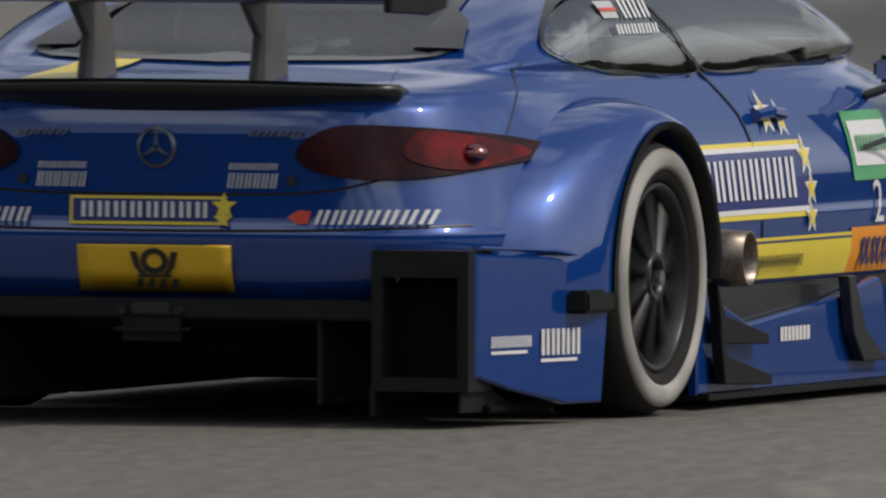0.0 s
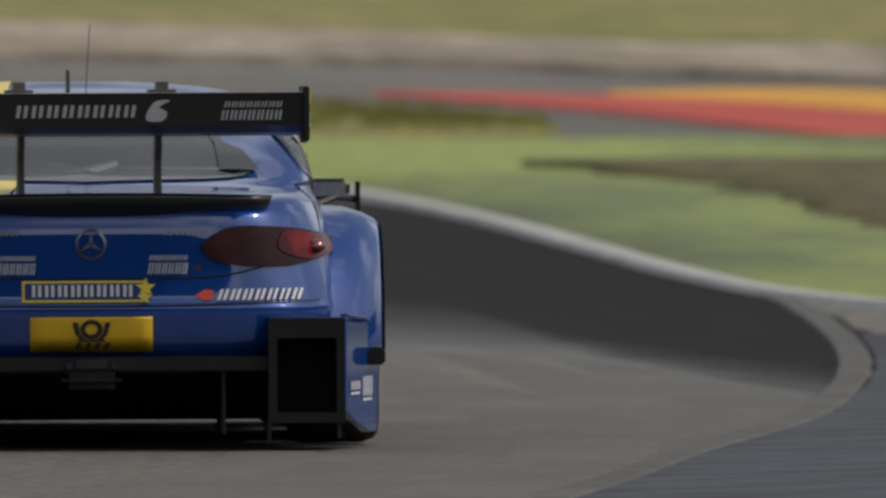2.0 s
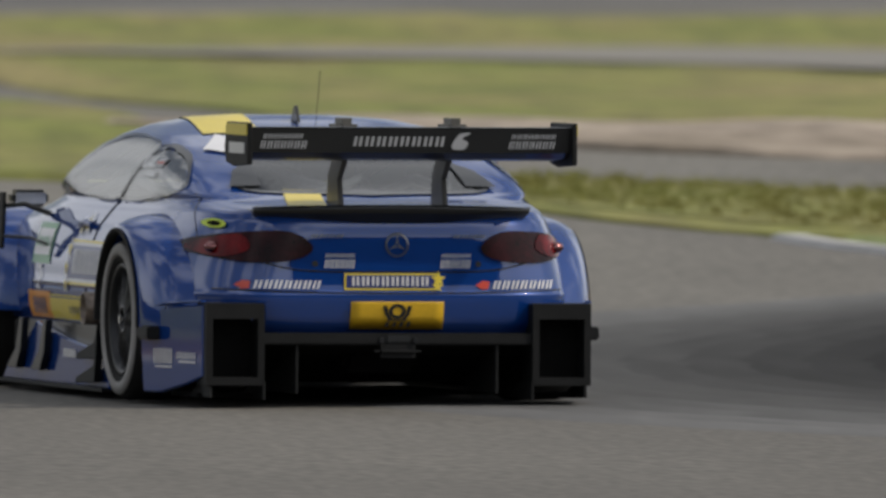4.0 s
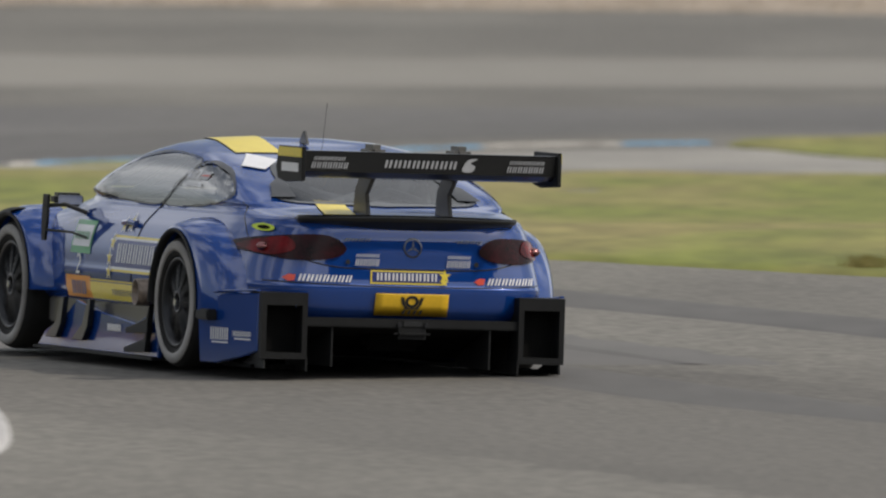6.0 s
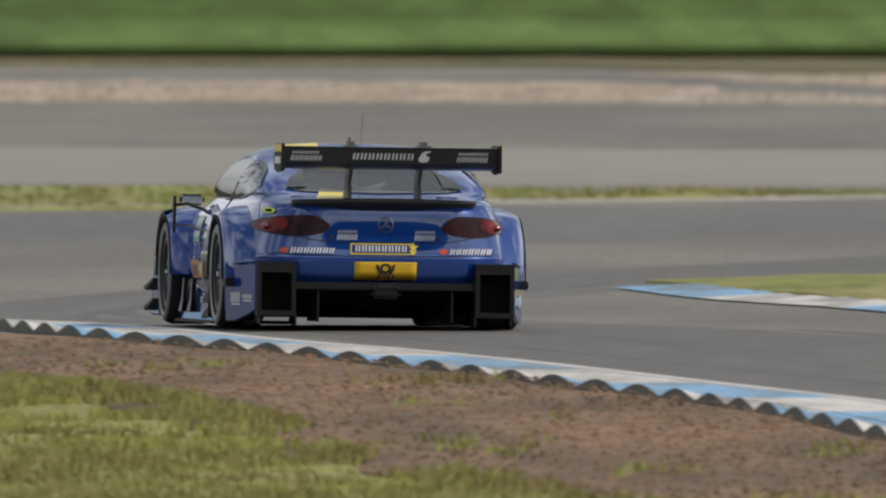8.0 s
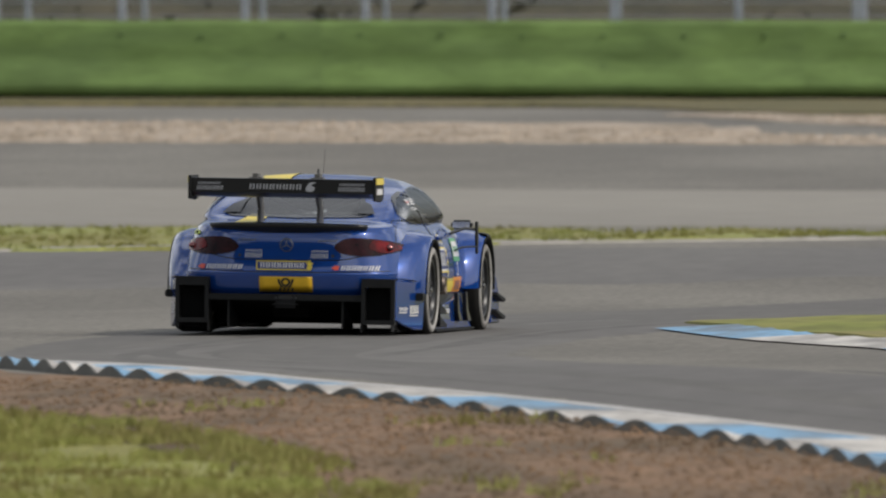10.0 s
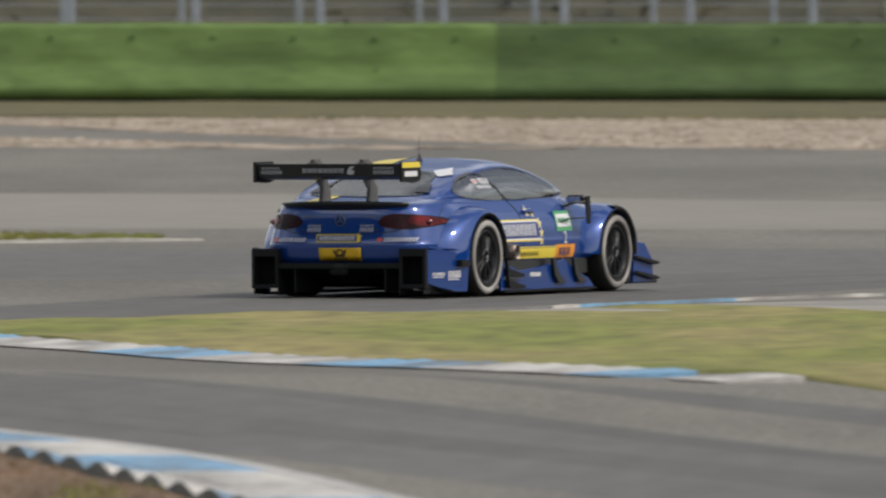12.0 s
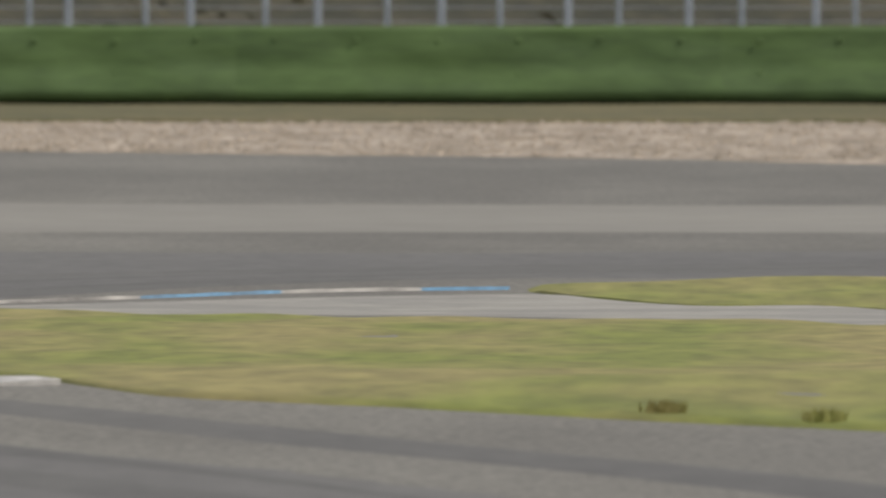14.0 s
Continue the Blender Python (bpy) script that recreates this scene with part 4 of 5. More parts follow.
def build_car():
    car = tagged(new("race_car"), "blue racing touring car with yellow stripe and black rear wing", "car")
    # skin with its window openings and wheel wells left open
    keep = []
    for f in FACES:
        c = sum((Vector(VERTS[i]) for i in f), Vector()) / len(f)
        gone = any(math.hypot(c.y - y, c.z - 0.33) < WELL_R - 0.02 and abs(c.x) > 0.55 and c.z < 0.74 for y in (0, WHEELBASE))
        if abs(c.x) > 0.40 and (inside((c.y, c.z), DOOR_GLASS) or inside((c.y, c.z), QUARTER_GLASS)):
            gone = True
        if c.y < 0.75 and inside((c.x, c.z), REAR_GLASS) and c.z > 0.865:
            gone = True
        if c.y > 1.3 and inside((c.x, c.z), WINDSCREEN):
            gone = True
        if not gone:
            keep.append(f)
    mesh_object("body", VERTS, keep, PAINT, car, True)
    # cabin floor, cage, seat
    part("cabin_floor", box(-0.66, 0.66, -0.3, 2.1, 0.60, 0.64), CABIN, car)
    part("bulkhead", box(-0.60, 0.60, 0.02, 0.06, 0.64, 0.86), CABIN, car)
    part("dashboard", box(-0.62, 0.62, 1.7, 2.0, 0.64, 0.82, 0.03), CABIN, car)
    part("seat", box(-0.42, 0.02, 0.5, 1.0, 0.62, 0.98, 0.06), CABIN, car)
    for s in (-1, 1):
        part("roll_cage_tube", tube([(s * 0.60, 0.45, 0.64), (s * 0.55, 0.5, 0.95), (s * 0.42, 0.6, 1.08), (s * 0.38, 1.4, 1.08), (s * 0.6, 2.0, 0.80)], 0.022), STEEL, car, "pale steel roll cage tube")
        part("roll_cage_tube", tube([(s * 0.45, 0.58, 1.06), (s * 0.1, 0.25, 0.9), (-s * 0.15, 0.05, 0.84)], 0.020), STEEL, car)
        part("roll_cage_tube", tube([(s * 0.62, 0.5, 0.84), (s * 0.6, 1.2, 0.9), (s * 0.62, 1.9, 0.82)], 0.022), STEEL, car)
    # glass and seals
    for way in ("r", "l"):
        for outline, name in ((DOOR_GLASS, "door_window"), (QUARTER_GLASS, "quarter_window")):
            o = smooth_outline(outline, 6)
            w = skin(name, o, way, GLASS, car, "", 0.003, 0.05)
            w.visible_shadow = False
            ring_skin("window_seal", o, 0.013, way, BLACK, car, 0.009)
    for outline, name, way in ((REAR_GLASS, "rear_window", "b"), (WINDSCREEN, "windscreen", "f")):
        o = smooth_outline(outline, 6) if way == "b" else outline
        w = skin(name, o, way, REAR_PANE if way == "b" else GLASS, car, "", 0.003, 0.05)
        w.visible_shadow = False
        ring_skin("window_seal", o, 0.03, way, BLACK, car)
    for s in (-1, 1):
        skin("air_inlet", [(s * u, v) for u, v in ((0.435, 0.885), (0.565, 0.882), (0.515, 0.945), (0.425, 0.985))], "b", BLACK, car, "black inlet at the rear window's corner", 0.012)
        skin("window_banner", [(s * u, v) for u, v in ((0.33, 1.062), (0.46, 1.015), (0.56, 1.03), (0.45, 1.088))], "b", WHITE, car, "white strip over the rear window", 0.009)
    # wide arches and lower side
    for s in (-1, 1):
        fender(car, s, 0.0, True)
        fender(car, s, WHEELBASE, False)
        part("rear_side_panel", taper(plate([(-0.36, 0.36), (-0.62, 0.40), (-0.955, 0.415), (-0.955, 0.12), (-0.80, 0.085), (-0.55, 0.045), (-0.40, 0.045)], s * 0.948, 0.03), s), PAINT, car)
        part("panel_lip", taper(plate([(-0.38, 0.392), (-0.62, 0.420), (-0.945, 0.434), (-0.945, 0.424), (-0.62, 0.409), (-0.38, 0.378)], s * 0.955, 0.03), s), PAINT, car)
        part("side_flap", box(*sorted((s * 0.90, s * 0.962)), -0.56, -0.37, 0.262, 0.318), CARBON, car, "black carbon flap behind the wheel")
        # skirts between the wheels
        part("side_skirt", plate([(0.40, 0.035), (0.40, 0.30), (0.52, 0.27), (0.78, 0.20), (1.35, 0.24), (1.75, 0.29), (1.95, 0.20), (2.25, 0.12), (2.38, 0.035)], s * 0.90, 0.03), PAINT, car)
        part("skirt_edge", box(*sorted((s * 0.70, s * 0.93)), 0.40, 2.36, 0.022, 0.038, 0.003), CARBON, car)
        part("sill_recess", box(*sorted((s * 0.72, s * 0.868)), 0.45, 2.3, 0.16, 0.292, 0.01), BLACK, car)
        for k, (y0, z0) in enumerate(((0.50, 0.21), (0.52, 0.11))):
            part("skirt_fin", plate([(y0 - 0.08, z0 + 0.10), (y0 - 0.02, z0 + 0.02), (y0 + 0.30, z0 - 0.035), (y0 + 0.30, z0 - 0.015 - 0.045), (y0 - 0.04, z0 - 0.05)], s * 0.945, 0.03, 0.003), CARBON, car)
        for y0 in (1.42, 1.86):
            part("skirt_vane", plate([(y0, 0.30), (y0 + 0.05, 0.30), (y0 + 0.13, 0.17), (y0 + 0.30, 0.085), (y0 + 0.12, 0.085), (y0 + 0.04, 0.16)], s * 0.935, 0.03, 0.003), BLACK, car)
        pipe = bmesh.new()
        for r0, r1, x0, x1 in ((0.075, 0.068, 0.80, 0.965),):
            bmesh.ops.create_cone(pipe, cap_ends=False, segments=28, radius1=r0, radius2=r1, depth=x1 - x0, matrix=Matrix.Translation((s * (x0 + x1) / 2, 0.60, 0.365)) @ Matrix.Rotation(s * math.pi / 2, 4, "Y") @ Matrix.Diagonal((1, 0.85, 1, 1)))
        bmesh.ops.solidify(pipe, geom=pipe.faces[:], thickness=0.006)
        part("exhaust_pipe", pipe, HEATED, car, "heat-stained steel side exhaust", True)
        # black disc that stands for the dark inside of the pipe
        core = bmesh.new()
        bmesh.ops.create_cone(core, cap_ends=True, segments=20, radius1=0.06, radius2=0.06, depth=0.02, matrix=Matrix.Translation((s * 0.90, 0.60, 0.365)) @ Matrix.Rotation(math.pi / 2, 4, "Y"))
        part("exhaust_core", core, VOID, car)
        part("exhaust_shield", plate([(0.44, 0.30), (0.44, 0.44), (0.56, 0.45), (0.64, 0.30)], s * 0.885, 0.03), CARBON, car)
        # mirror on its stalk
        mirror = part("mirror", box(*sorted((s * 0.79, s * 0.95)), 2.0, 2.1, 0.765, 0.835, 0.02), BLACK, car, "black door mirror on a carbon arm")
        part("mirror_glass", box(*sorted((s * 0.805, s * 0.935)), 1.994, 2.0, 0.776, 0.824, 0.002), CHROME, mirror)
        part("mirror_arm", plate([(2.02, 0.825), (2.10, 0.825), (2.12, 0.68), (2.11, 0.585), (2.06, 0.585), (2.03, 0.70)], s * 0.985, 0.015, 0.002), CARBON, car)
        part("mirror_stay", tube([(s * 0.80, 1.92, 0.735), (s * 0.90, 1.98, 0.775), (s * 0.98, 2.06, 0.765)], 0.012), BLACK, car)
        part("mirror_foot", tube([(s * 0.84, 1.70, 0.60), (s * 0.90, 1.86, 0.635), (s * 0.978, 2.05, 0.64)], 0.007), BLACK, car)
        # front corner
        part("front_side_panel", plate([(3.10, 0.06), (3.12, 0.42), (3.36, 0.40), (3.52, 0.26), (3.54, 0.06)], s * 0.945, 0.03), PAINT, car)
        for z0 in (0.14, 0.27):
            part("front_canard", plate([(3.10, z0), (3.12, z0 + 0.02), (3.55, z0 - 0.03), (3.60, z0 - 0.05), (3.5, z0 - 0.06)], s * 0.99, 0.06, 0.003), CARBON, car)
        part("headlamp", bmesh_lamp(s), CHROME, car)
        # tail lamp
        lamp_out = smooth_outline([(0.355, 0.655), (0.40, 0.608), (0.52, 0.588), (0.66, 0.592), (0.785, 0.625), (0.80, 0.655), (0.74, 0.690), (0.60, 0.712), (0.44, 0.712)], 5)
        lamp = skin("tail_lamp", lamp_out if s > 0 else [(-u, v) for u, v in lamp_out], "b", LAMP_RED, car, "smoked dark red tail lamp", 0.012, 0.03)
        # brighter red area: sun on the lens put in as colour
        lit = smooth_outline([(0.60, 0.640), (0.70, 0.606), (0.778, 0.635), (0.765, 0.664), (0.70, 0.690), (0.62, 0.698)], 4)
        skin("lamp_glow", [(s * u, v) for u, v in lit], "b", LAMP_LIT, lamp, "brighter red lens patch, sunlight painted in", 0.016, 0.03)
        # dome added proud of the lens to catch a sun glint
        bm = bmesh.new()
        bmesh.ops.create_uvsphere(bm, u_segments=24, v_segments=14, radius=1.0, matrix=Matrix.Translation(onto(s * 0.715, 0.645, "b", 0.016)) @ Matrix.Diagonal((0.034, 0.030, 0.024, 1)))
        part("lamp_reflector", bm, BRIGHT, lamp, "small metal dome added on the lens for a glint", True)
        # rear corner ducts
        frame = bmesh.new()
        a0, a1 = sorted((s * 0.568, s * 0.815))
        for x0, x1, z0, z1 in ((a0, a1, 0.358, 0.422), (a0, a1, 0.085, 0.118), (a0, a0 + 0.028, 0.118, 0.358), (a1 - 0.028, a1, 0.118, 0.358)):
            bmesh.ops.create_cube(frame, size=1, matrix=Matrix.Translation(((x0 + x1) / 2, -0.915, (z0 + z1) / 2)) @ Matrix.Diagonal((x1 - x0, 0.17, z1 - z0, 1)))
        part("duct_frame", frame, CARBON, car, "matt black square duct frame")
        # flat black sheet in place of the duct's shaded depth
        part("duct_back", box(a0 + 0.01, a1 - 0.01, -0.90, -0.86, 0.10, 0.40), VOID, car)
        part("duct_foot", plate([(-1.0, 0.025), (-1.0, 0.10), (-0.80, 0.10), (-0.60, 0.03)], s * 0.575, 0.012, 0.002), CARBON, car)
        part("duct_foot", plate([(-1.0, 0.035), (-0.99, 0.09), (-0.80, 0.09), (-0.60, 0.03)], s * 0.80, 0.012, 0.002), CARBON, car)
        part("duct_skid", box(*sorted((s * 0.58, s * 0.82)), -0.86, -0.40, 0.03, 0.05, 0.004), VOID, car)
        part("diffuser_strake", plate([(-0.97, 0.05), (-0.97, 0.26), (-0.45, 0.10), (-0.45, 0.05)], s * 0.43, 0.012, 0.002), CARBON, car)
    # tail, diffuser
    part("diffuser_beam", box(-0.575, 0.575, -0.985, -0.80, 0.252, 0.30, 0.006), CARBON, car, "matt black diffuser beam under the bumper")
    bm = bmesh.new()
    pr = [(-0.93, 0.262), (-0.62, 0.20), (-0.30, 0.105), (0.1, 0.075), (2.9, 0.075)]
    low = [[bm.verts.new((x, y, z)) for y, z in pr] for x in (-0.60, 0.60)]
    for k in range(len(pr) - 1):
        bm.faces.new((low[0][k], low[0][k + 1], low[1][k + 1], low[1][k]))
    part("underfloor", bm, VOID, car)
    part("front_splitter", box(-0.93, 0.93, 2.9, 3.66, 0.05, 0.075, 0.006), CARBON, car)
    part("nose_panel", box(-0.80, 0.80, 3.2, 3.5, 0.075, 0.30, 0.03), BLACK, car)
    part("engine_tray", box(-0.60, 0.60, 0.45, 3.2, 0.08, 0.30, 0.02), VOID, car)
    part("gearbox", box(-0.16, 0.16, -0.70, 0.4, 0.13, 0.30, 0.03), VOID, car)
    part("tow_bar", box(-0.098, 0.098, -1.01, -0.95, 0.198, 0.255, 0.024), CARBON, car, "rounded grey crash plate")
    for s in (-1, 1):
        part("tow_bolt", tube([(s * 0.072, -1.0, 0.272), (s * 0.072, -0.94, 0.272)], 0.012), RIM, car)
    part("rain_light", box(-0.05, 0.05, -0.992, -0.97, 0.262, 0.292, 0.004), BLACK, car)
    part("trunk_seam", tube([onto(x, z, "b", 0.0) for x, z in smooth_line([(-0.60, 0.60), (-0.46, 0.565), (-0.30, 0.552), (0.0, 0.551), (0.30, 0.552), (0.46, 0.565), (0.60, 0.60)])], 0.0035, 6), BLACK, car)
    part("bumper_seam", tube([onto(x, z, "b", 0.0) for x, z in smooth_line([(-0.74, 0.478), (-0.4, 0.466), (0.0, 0.462), (0.4, 0.466), (0.74, 0.478)])], 0.004, 6), BLACK, car)
    # ducktail
    bm, prof = bmesh.new(), [(-0.99, 0.828), (-1.0, 0.808), (-0.96, 0.79), (-0.93, 0.745), (-0.90, 0.735), (-0.86, 0.80)]
    rows = []
    for k in range(25):
        u = -1 + 2 * k / 24
        x, back, drop = u * 0.588, 0.13 * abs(u) ** 3, 0.012 * u * u
        rows.append([bm.verts.new((x * (1 - 0.05 * (0.828 - z) / 0.09), y + back, z - drop)) for y, z in prof])
    for a, b in zip(rows, rows[1:]):
        for k in range(len(prof)):
            bm.faces.new((a[k], a[(k + 1) % len(prof)], b[(k + 1) % len(prof)], b[k]))
    bm.faces.new(rows[0]), bm.faces.new(rows[-1])
    part("ducktail_spoiler", bm, BLACK, car, "black ducktail spoiler on the boot lid", True)
    # rear wing
    bm, rows = bmesh.new(), []
    prof = [(-1.07, 1.142), (-1.075, 1.15), (-1.05, 1.152), (-0.92, 1.10), (-0.80, 1.06), (-0.72, 1.04), (-0.70, 1.022), (-0.74, 1.008), (-0.86, 1.01), (-0.98, 1.02), (-1.05, 1.045)]
    for x in np.linspace(-0.676, 0.676, 9):
        rows.append([bm.verts.new((x, y - 0.12, z)) for y, z in prof])
    for a, b in zip(rows, rows[1:]):
        for k in range(len(prof)):
            bm.faces.new((a[k], a[(k + 1) % len(prof)], b[(k + 1) % len(prof)], b[k]))
    bm.faces.new(rows[0]), bm.faces.new(rows[-1])
    wing = part("rear_wing", bm, BLACK, car, "wide black rear wing with pale trade lettering", False)
    for s in (-1, 1):
        o = [(-1.215, 1.168), (-1.215, 0.995), (-0.95, 0.985), (-0.83, 1.0), (-0.80, 1.06), (-0.84, 1.168)]
        e = part("endplate", plate(o, s * 0.697, 0.021, 0.004), CARBON, wing)
        y = part("endplate_sticker", plate([(-1.205, 1.115), (-1.205, 1.162), (-0.85, 1.162), (-0.83, 1.115)], s * 0.701, 0.004, 0), YELLOW, wing, "yellow sticker on the wing's endplate")
        part("endplate_sticker", plate([(-1.16, 1.04), (-1.16, 1.085), (-0.90, 1.085), (-0.90, 1.04)], s * 0.701, 0.004, 0), WHITE, wing)
        st = [(-0.90, 0.79), (-0.86, 0.93), (-0.98, 1.03), (-0.80, 1.06), (-0.69, 0.95), (-0.66, 0.80)]
        # carbon struts: the sky they reflect is put into the grey
        part("wing_strut", plate(st, s * 0.232, 0.022, 0.004), FAIRING, wing, "carbon upright wing support, greyed for sky reflection")
        part("strut_fairing", box(*sorted((s * 0.185, s * 0.275)), -1.04, -0.86, 1.06, 1.185, 0.025), FAIRING, wing)
    for u0, u1, v0, v1, c in ((-0.63, -0.46, 1.103, 1.122, 8), (-0.64, -0.44, 1.062, 1.094, 7), (-0.25, 0.145, 1.072, 1.112, 8), (0.42, 0.61, 1.103, 1.122, 8), (0.41, 0.61, 1.062, 1.094, 7)):
        bm = bmesh.new()
        w = (u1 - u0) / c
        for k in range(c):
            for f0, f1 in ((0.10, 0.34), (0.56, 0.80)):
                a, b = u0 + (k + f0) * w, u0 + (k + f1) * w
                bm.faces.new([bm.verts.new((x, -1.1725 - 0.0262 * (z - 1.045) / 0.097 - 0.004, z)) for x, z in ((a, v0), (b, v0), (b + 0.006, v1), (a + 0.006, v1))])
        part("wing_lettering", bm, LETTER_GREY, wing)
    bm = bmesh.new()
    drop = smooth_outline([(0.175, 1.062), (0.225, 1.060), (0.240, 1.088), (0.215, 1.105), (0.250, 1.126), (0.205, 1.124), (0.178, 1.092)], 5)
    bm.faces.new([bm.verts.new((x, -1.1725 - 0.0262 * (z - 1.045) / 0.097 - 0.004, z)) for x, z in drop])
    part("wing_emblem", bm, LETTER_GREY, wing)
    # rear badges and stickers
    pl = skin("number_plate", rect(-0.197, 0.197, 0.328, 0.430), "b", PLATE, car, "yellow plate with a black post-horn emblem", 0.012, 0.05, False, 0.006)
    horn = bmesh.new()
    for k in range(20):
        a0, a1 = 2 * math.pi * k / 20, 2 * math.pi * (k + 1) / 20
        horn.faces.new([horn.verts.new(onto(r * math.cos(a), 0.392 + r * 0.85 * math.sin(a), "b", 0.016)) for r, a in ((0.020, a0), (0.036, a0), (0.036, a1), (0.020, a1))])
    for o in ([(0.020, 0.362), (0.036, 0.378), (0.044, 0.414), (0.062, 0.414), (0.052, 0.378), (0.034, 0.358)], [(-0.034, 0.358), (-0.052, 0.378), (-0.062, 0.414), (-0.044, 0.414), (-0.036, 0.378), (-0.020, 0.362)], [(-0.045, 0.36), (0.045, 0.36), (0.04, 0.354), (-0.04, 0.354)]):
        horn.faces.new([horn.verts.new(onto(u, v, "b", 0.0165)) for u, v in o])
    for k in range(4):
        u = -0.052 + k * 0.03
        horn.faces.new([horn.verts.new(onto(a, b, "b", 0.0165)) for a, b in ((u, 0.334), (u + 0.016, 0.334), (u + 0.022, 0.35), (u + 0.008, 0.35))])
    part("plate_emblem", horn, BLACK, pl)
    sg = skin("trade_sticker", rect(-0.222, 0.180, 0.476, 0.545), "b", YELLOW, car, "blue trade sticker with a yellow border", 0.005)
    skin("sticker_field", rect(-0.214, 0.172, 0.484, 0.538), "b", PAINT_FLAT, sg, "", 0.0065)
    bars("sticker_lettering", -0.195, 0.14, 0.493, 0.532, 8, "b", WHITE, sg, 0.0)
    skin("sticker_star", star(0.175, 0.522, 0.034), "b", YELLOW, sg, "", 0.0095)
    skin("sticker_star", star(0.172, 0.490, 0.026), "b", YELLOW, sg, "", 0.0095)
    for s in (-1, 1):
        c = 0.50 * s
        skin("tyre_maker_mark", [(c - 0.165, 0.497), (c - 0.135, 0.515), (c - 0.105, 0.512), (c - 0.112, 0.482), (c - 0.14, 0.48)], "b", RED, car, "", 0.006)
        bars("tyre_maker_lettering", c - 0.10, c + 0.175, 0.480, 0.515, 7, "b", WHITE, car)
        c = 0.245 * s
        bars("oil_lettering", c - 0.06, c + 0.065, 0.610, 0.626, 8, "b", LETTER_GREY, car, 0.004)
        bars("oil_lettering", c - 0.065, c + 0.065, 0.566, 0.602, 6, "b", LETTER_GREY, car, 0.006)
        skin("bonnet_pin", [(s * 0.345 + 0.013 * math.cos(k), 0.584 + 0.013 * math.sin(k)) for k in np.linspace(0, 5.5, 8)], "b", BLACK, car, "", 0.008)
        bars("model_badge", s * 0.30 - 0.07, s * 0.30 + 0.07, 0.690, 0.704, 4, "b", DULL_CHROME, car)
    em = bmesh.new()
    for k in range(32):
        a0, a1 = 2 * math.pi * k / 32, 2 * math.pi * (k + 1) / 32
        em.faces.new([em.verts.new(onto(r * math.cos(a), 0.662 + r * math.sin(a), "b", h)) for r, a, h in ((0.042, a0, 0.012), (0.050, a0, 0.008), (0.050, a1, 0.008), (0.042, a1, 0.012))])
    for k in range(3):
        a = math.pi / 2 + k * 2 * math.pi / 3
        em.faces.new([em.verts.new(onto(r * math.cos(b), 0.662 + r * math.sin(b), "b", 0.012)) for r, b in ((0.008, a + 1.0), (0.043, a), (0.008, a - 1.0))])
    part("boot_emblem", em, DULL_CHROME, car, "chrome ring emblem")
    ring = bmesh.new()
    for k in range(16):
        a0, a1 = 2 * math.pi * k / 16, 2 * math.pi * (k + 1) / 16
        ring.faces.new([ring.verts.new(onto(-0.70 + r * math.cos(a), 0.742 + 0.6 * r * math.sin(a), "b", 0.01)) for r, a in ((0.018, a0), (0.032, a0), (0.032, a1), (0.018, a1))])
    skin("air_jack_port", [(-0.70 + 0.019 * math.cos(k), 0.742 + 0.012 * math.sin(k)) for k in np.linspace(0, 5.6, 9)], "b", VOID, car, "", 0.009)
    part("air_jack_ring", ring, LIME, car, "lime ring round the air jack port")
    # yellow stripe and pale deck
    skin("roof_stripe", [(-0.49, 0.46), (-0.24, 0.45), (-0.17, 1.46), (-0.40, 1.42)], "t", YELLOW, car, "yellow stripe along the roof", 0.005, 0.05)
    skin("deck_stripe", [(-0.42, -0.78), (-0.26, -0.80), (-0.20, -0.40), (-0.35, -0.38)], "t", YELLOW, car, "yellow stripe on the boot deck", 0.005, 0.05)
    # sides: trade panel, web strip, stickers, race number
    for way, s in (("r", 1), ("l", -1)):
        fr = skin("door_sticker", rect(0.44, 1.30, 0.452, 0.640), way, YELLOW, car, "blue trade panel with white and yellow border", 0.004, 0.05)
        skin("sticker_border", rect(0.437, 1.303, 0.464, 0.628), way, WHITE, fr, "", 0.0055, 0.05)
        skin("sticker_field", rect(0.434, 1.306, 0.476, 0.616), way, PAINT_FLAT, fr, "", 0.007, 0.05)
        bars("sticker_lettering", *((0.52, 1.22) if s > 0 else (0.52, 1.22)), 0.500, 0.598, 8, way, WHITE, fr, 0.0)
        for cu, cv, r in ((1.30, 0.60, 0.055), (1.32, 0.52, 0.05), (1.31, 0.45, 0.045), (1.10, 0.705, 0.06), (1.20, 0.69, 0.05)):
            skin("sticker_star", star(cu, cv, r), way, WHITE, fr, "", 0.0085)
            skin("sticker_star", star(cu, cv, r * 0.68), way, YELLOW, fr, "", 0.010)
        st = skin("web_strip", rect(0.70, 1.62, 0.305, 0.405), way, YELLOW, car, "yellow sill strip with dark lettering", 0.005, 0.05)
        bars("strip_lettering", 0.80, 1.25, 0.335, 0.362, 14, way, BLACK, st, 0.0)
        skin("strip_rule", rect(0.70, 1.62, 0.392, 0.397), way, PAINT_FLAT, st, "", 0.0065)
        og = skin("sponsor_block", rect(1.62, 2.02, 0.305, 0.415), way, ORANGE, car, "orange sponsor block", 0.005, 0.05)
        bars("block_lettering", 1.68, 1.92, 0.325, 0.39, 3, way, PAINT_FLAT, og, 0.0)
        sl = skin("scrutineer_sticker", rect(1.66, 1.98, 0.53, 0.70), way, GREEN, car, "white and green sticker on the door", 0.005, 0.05)
        skin("sticker_field", rect(1.68, 1.96, 0.565, 0.675), way, WHITE, sl, "", 0.007)
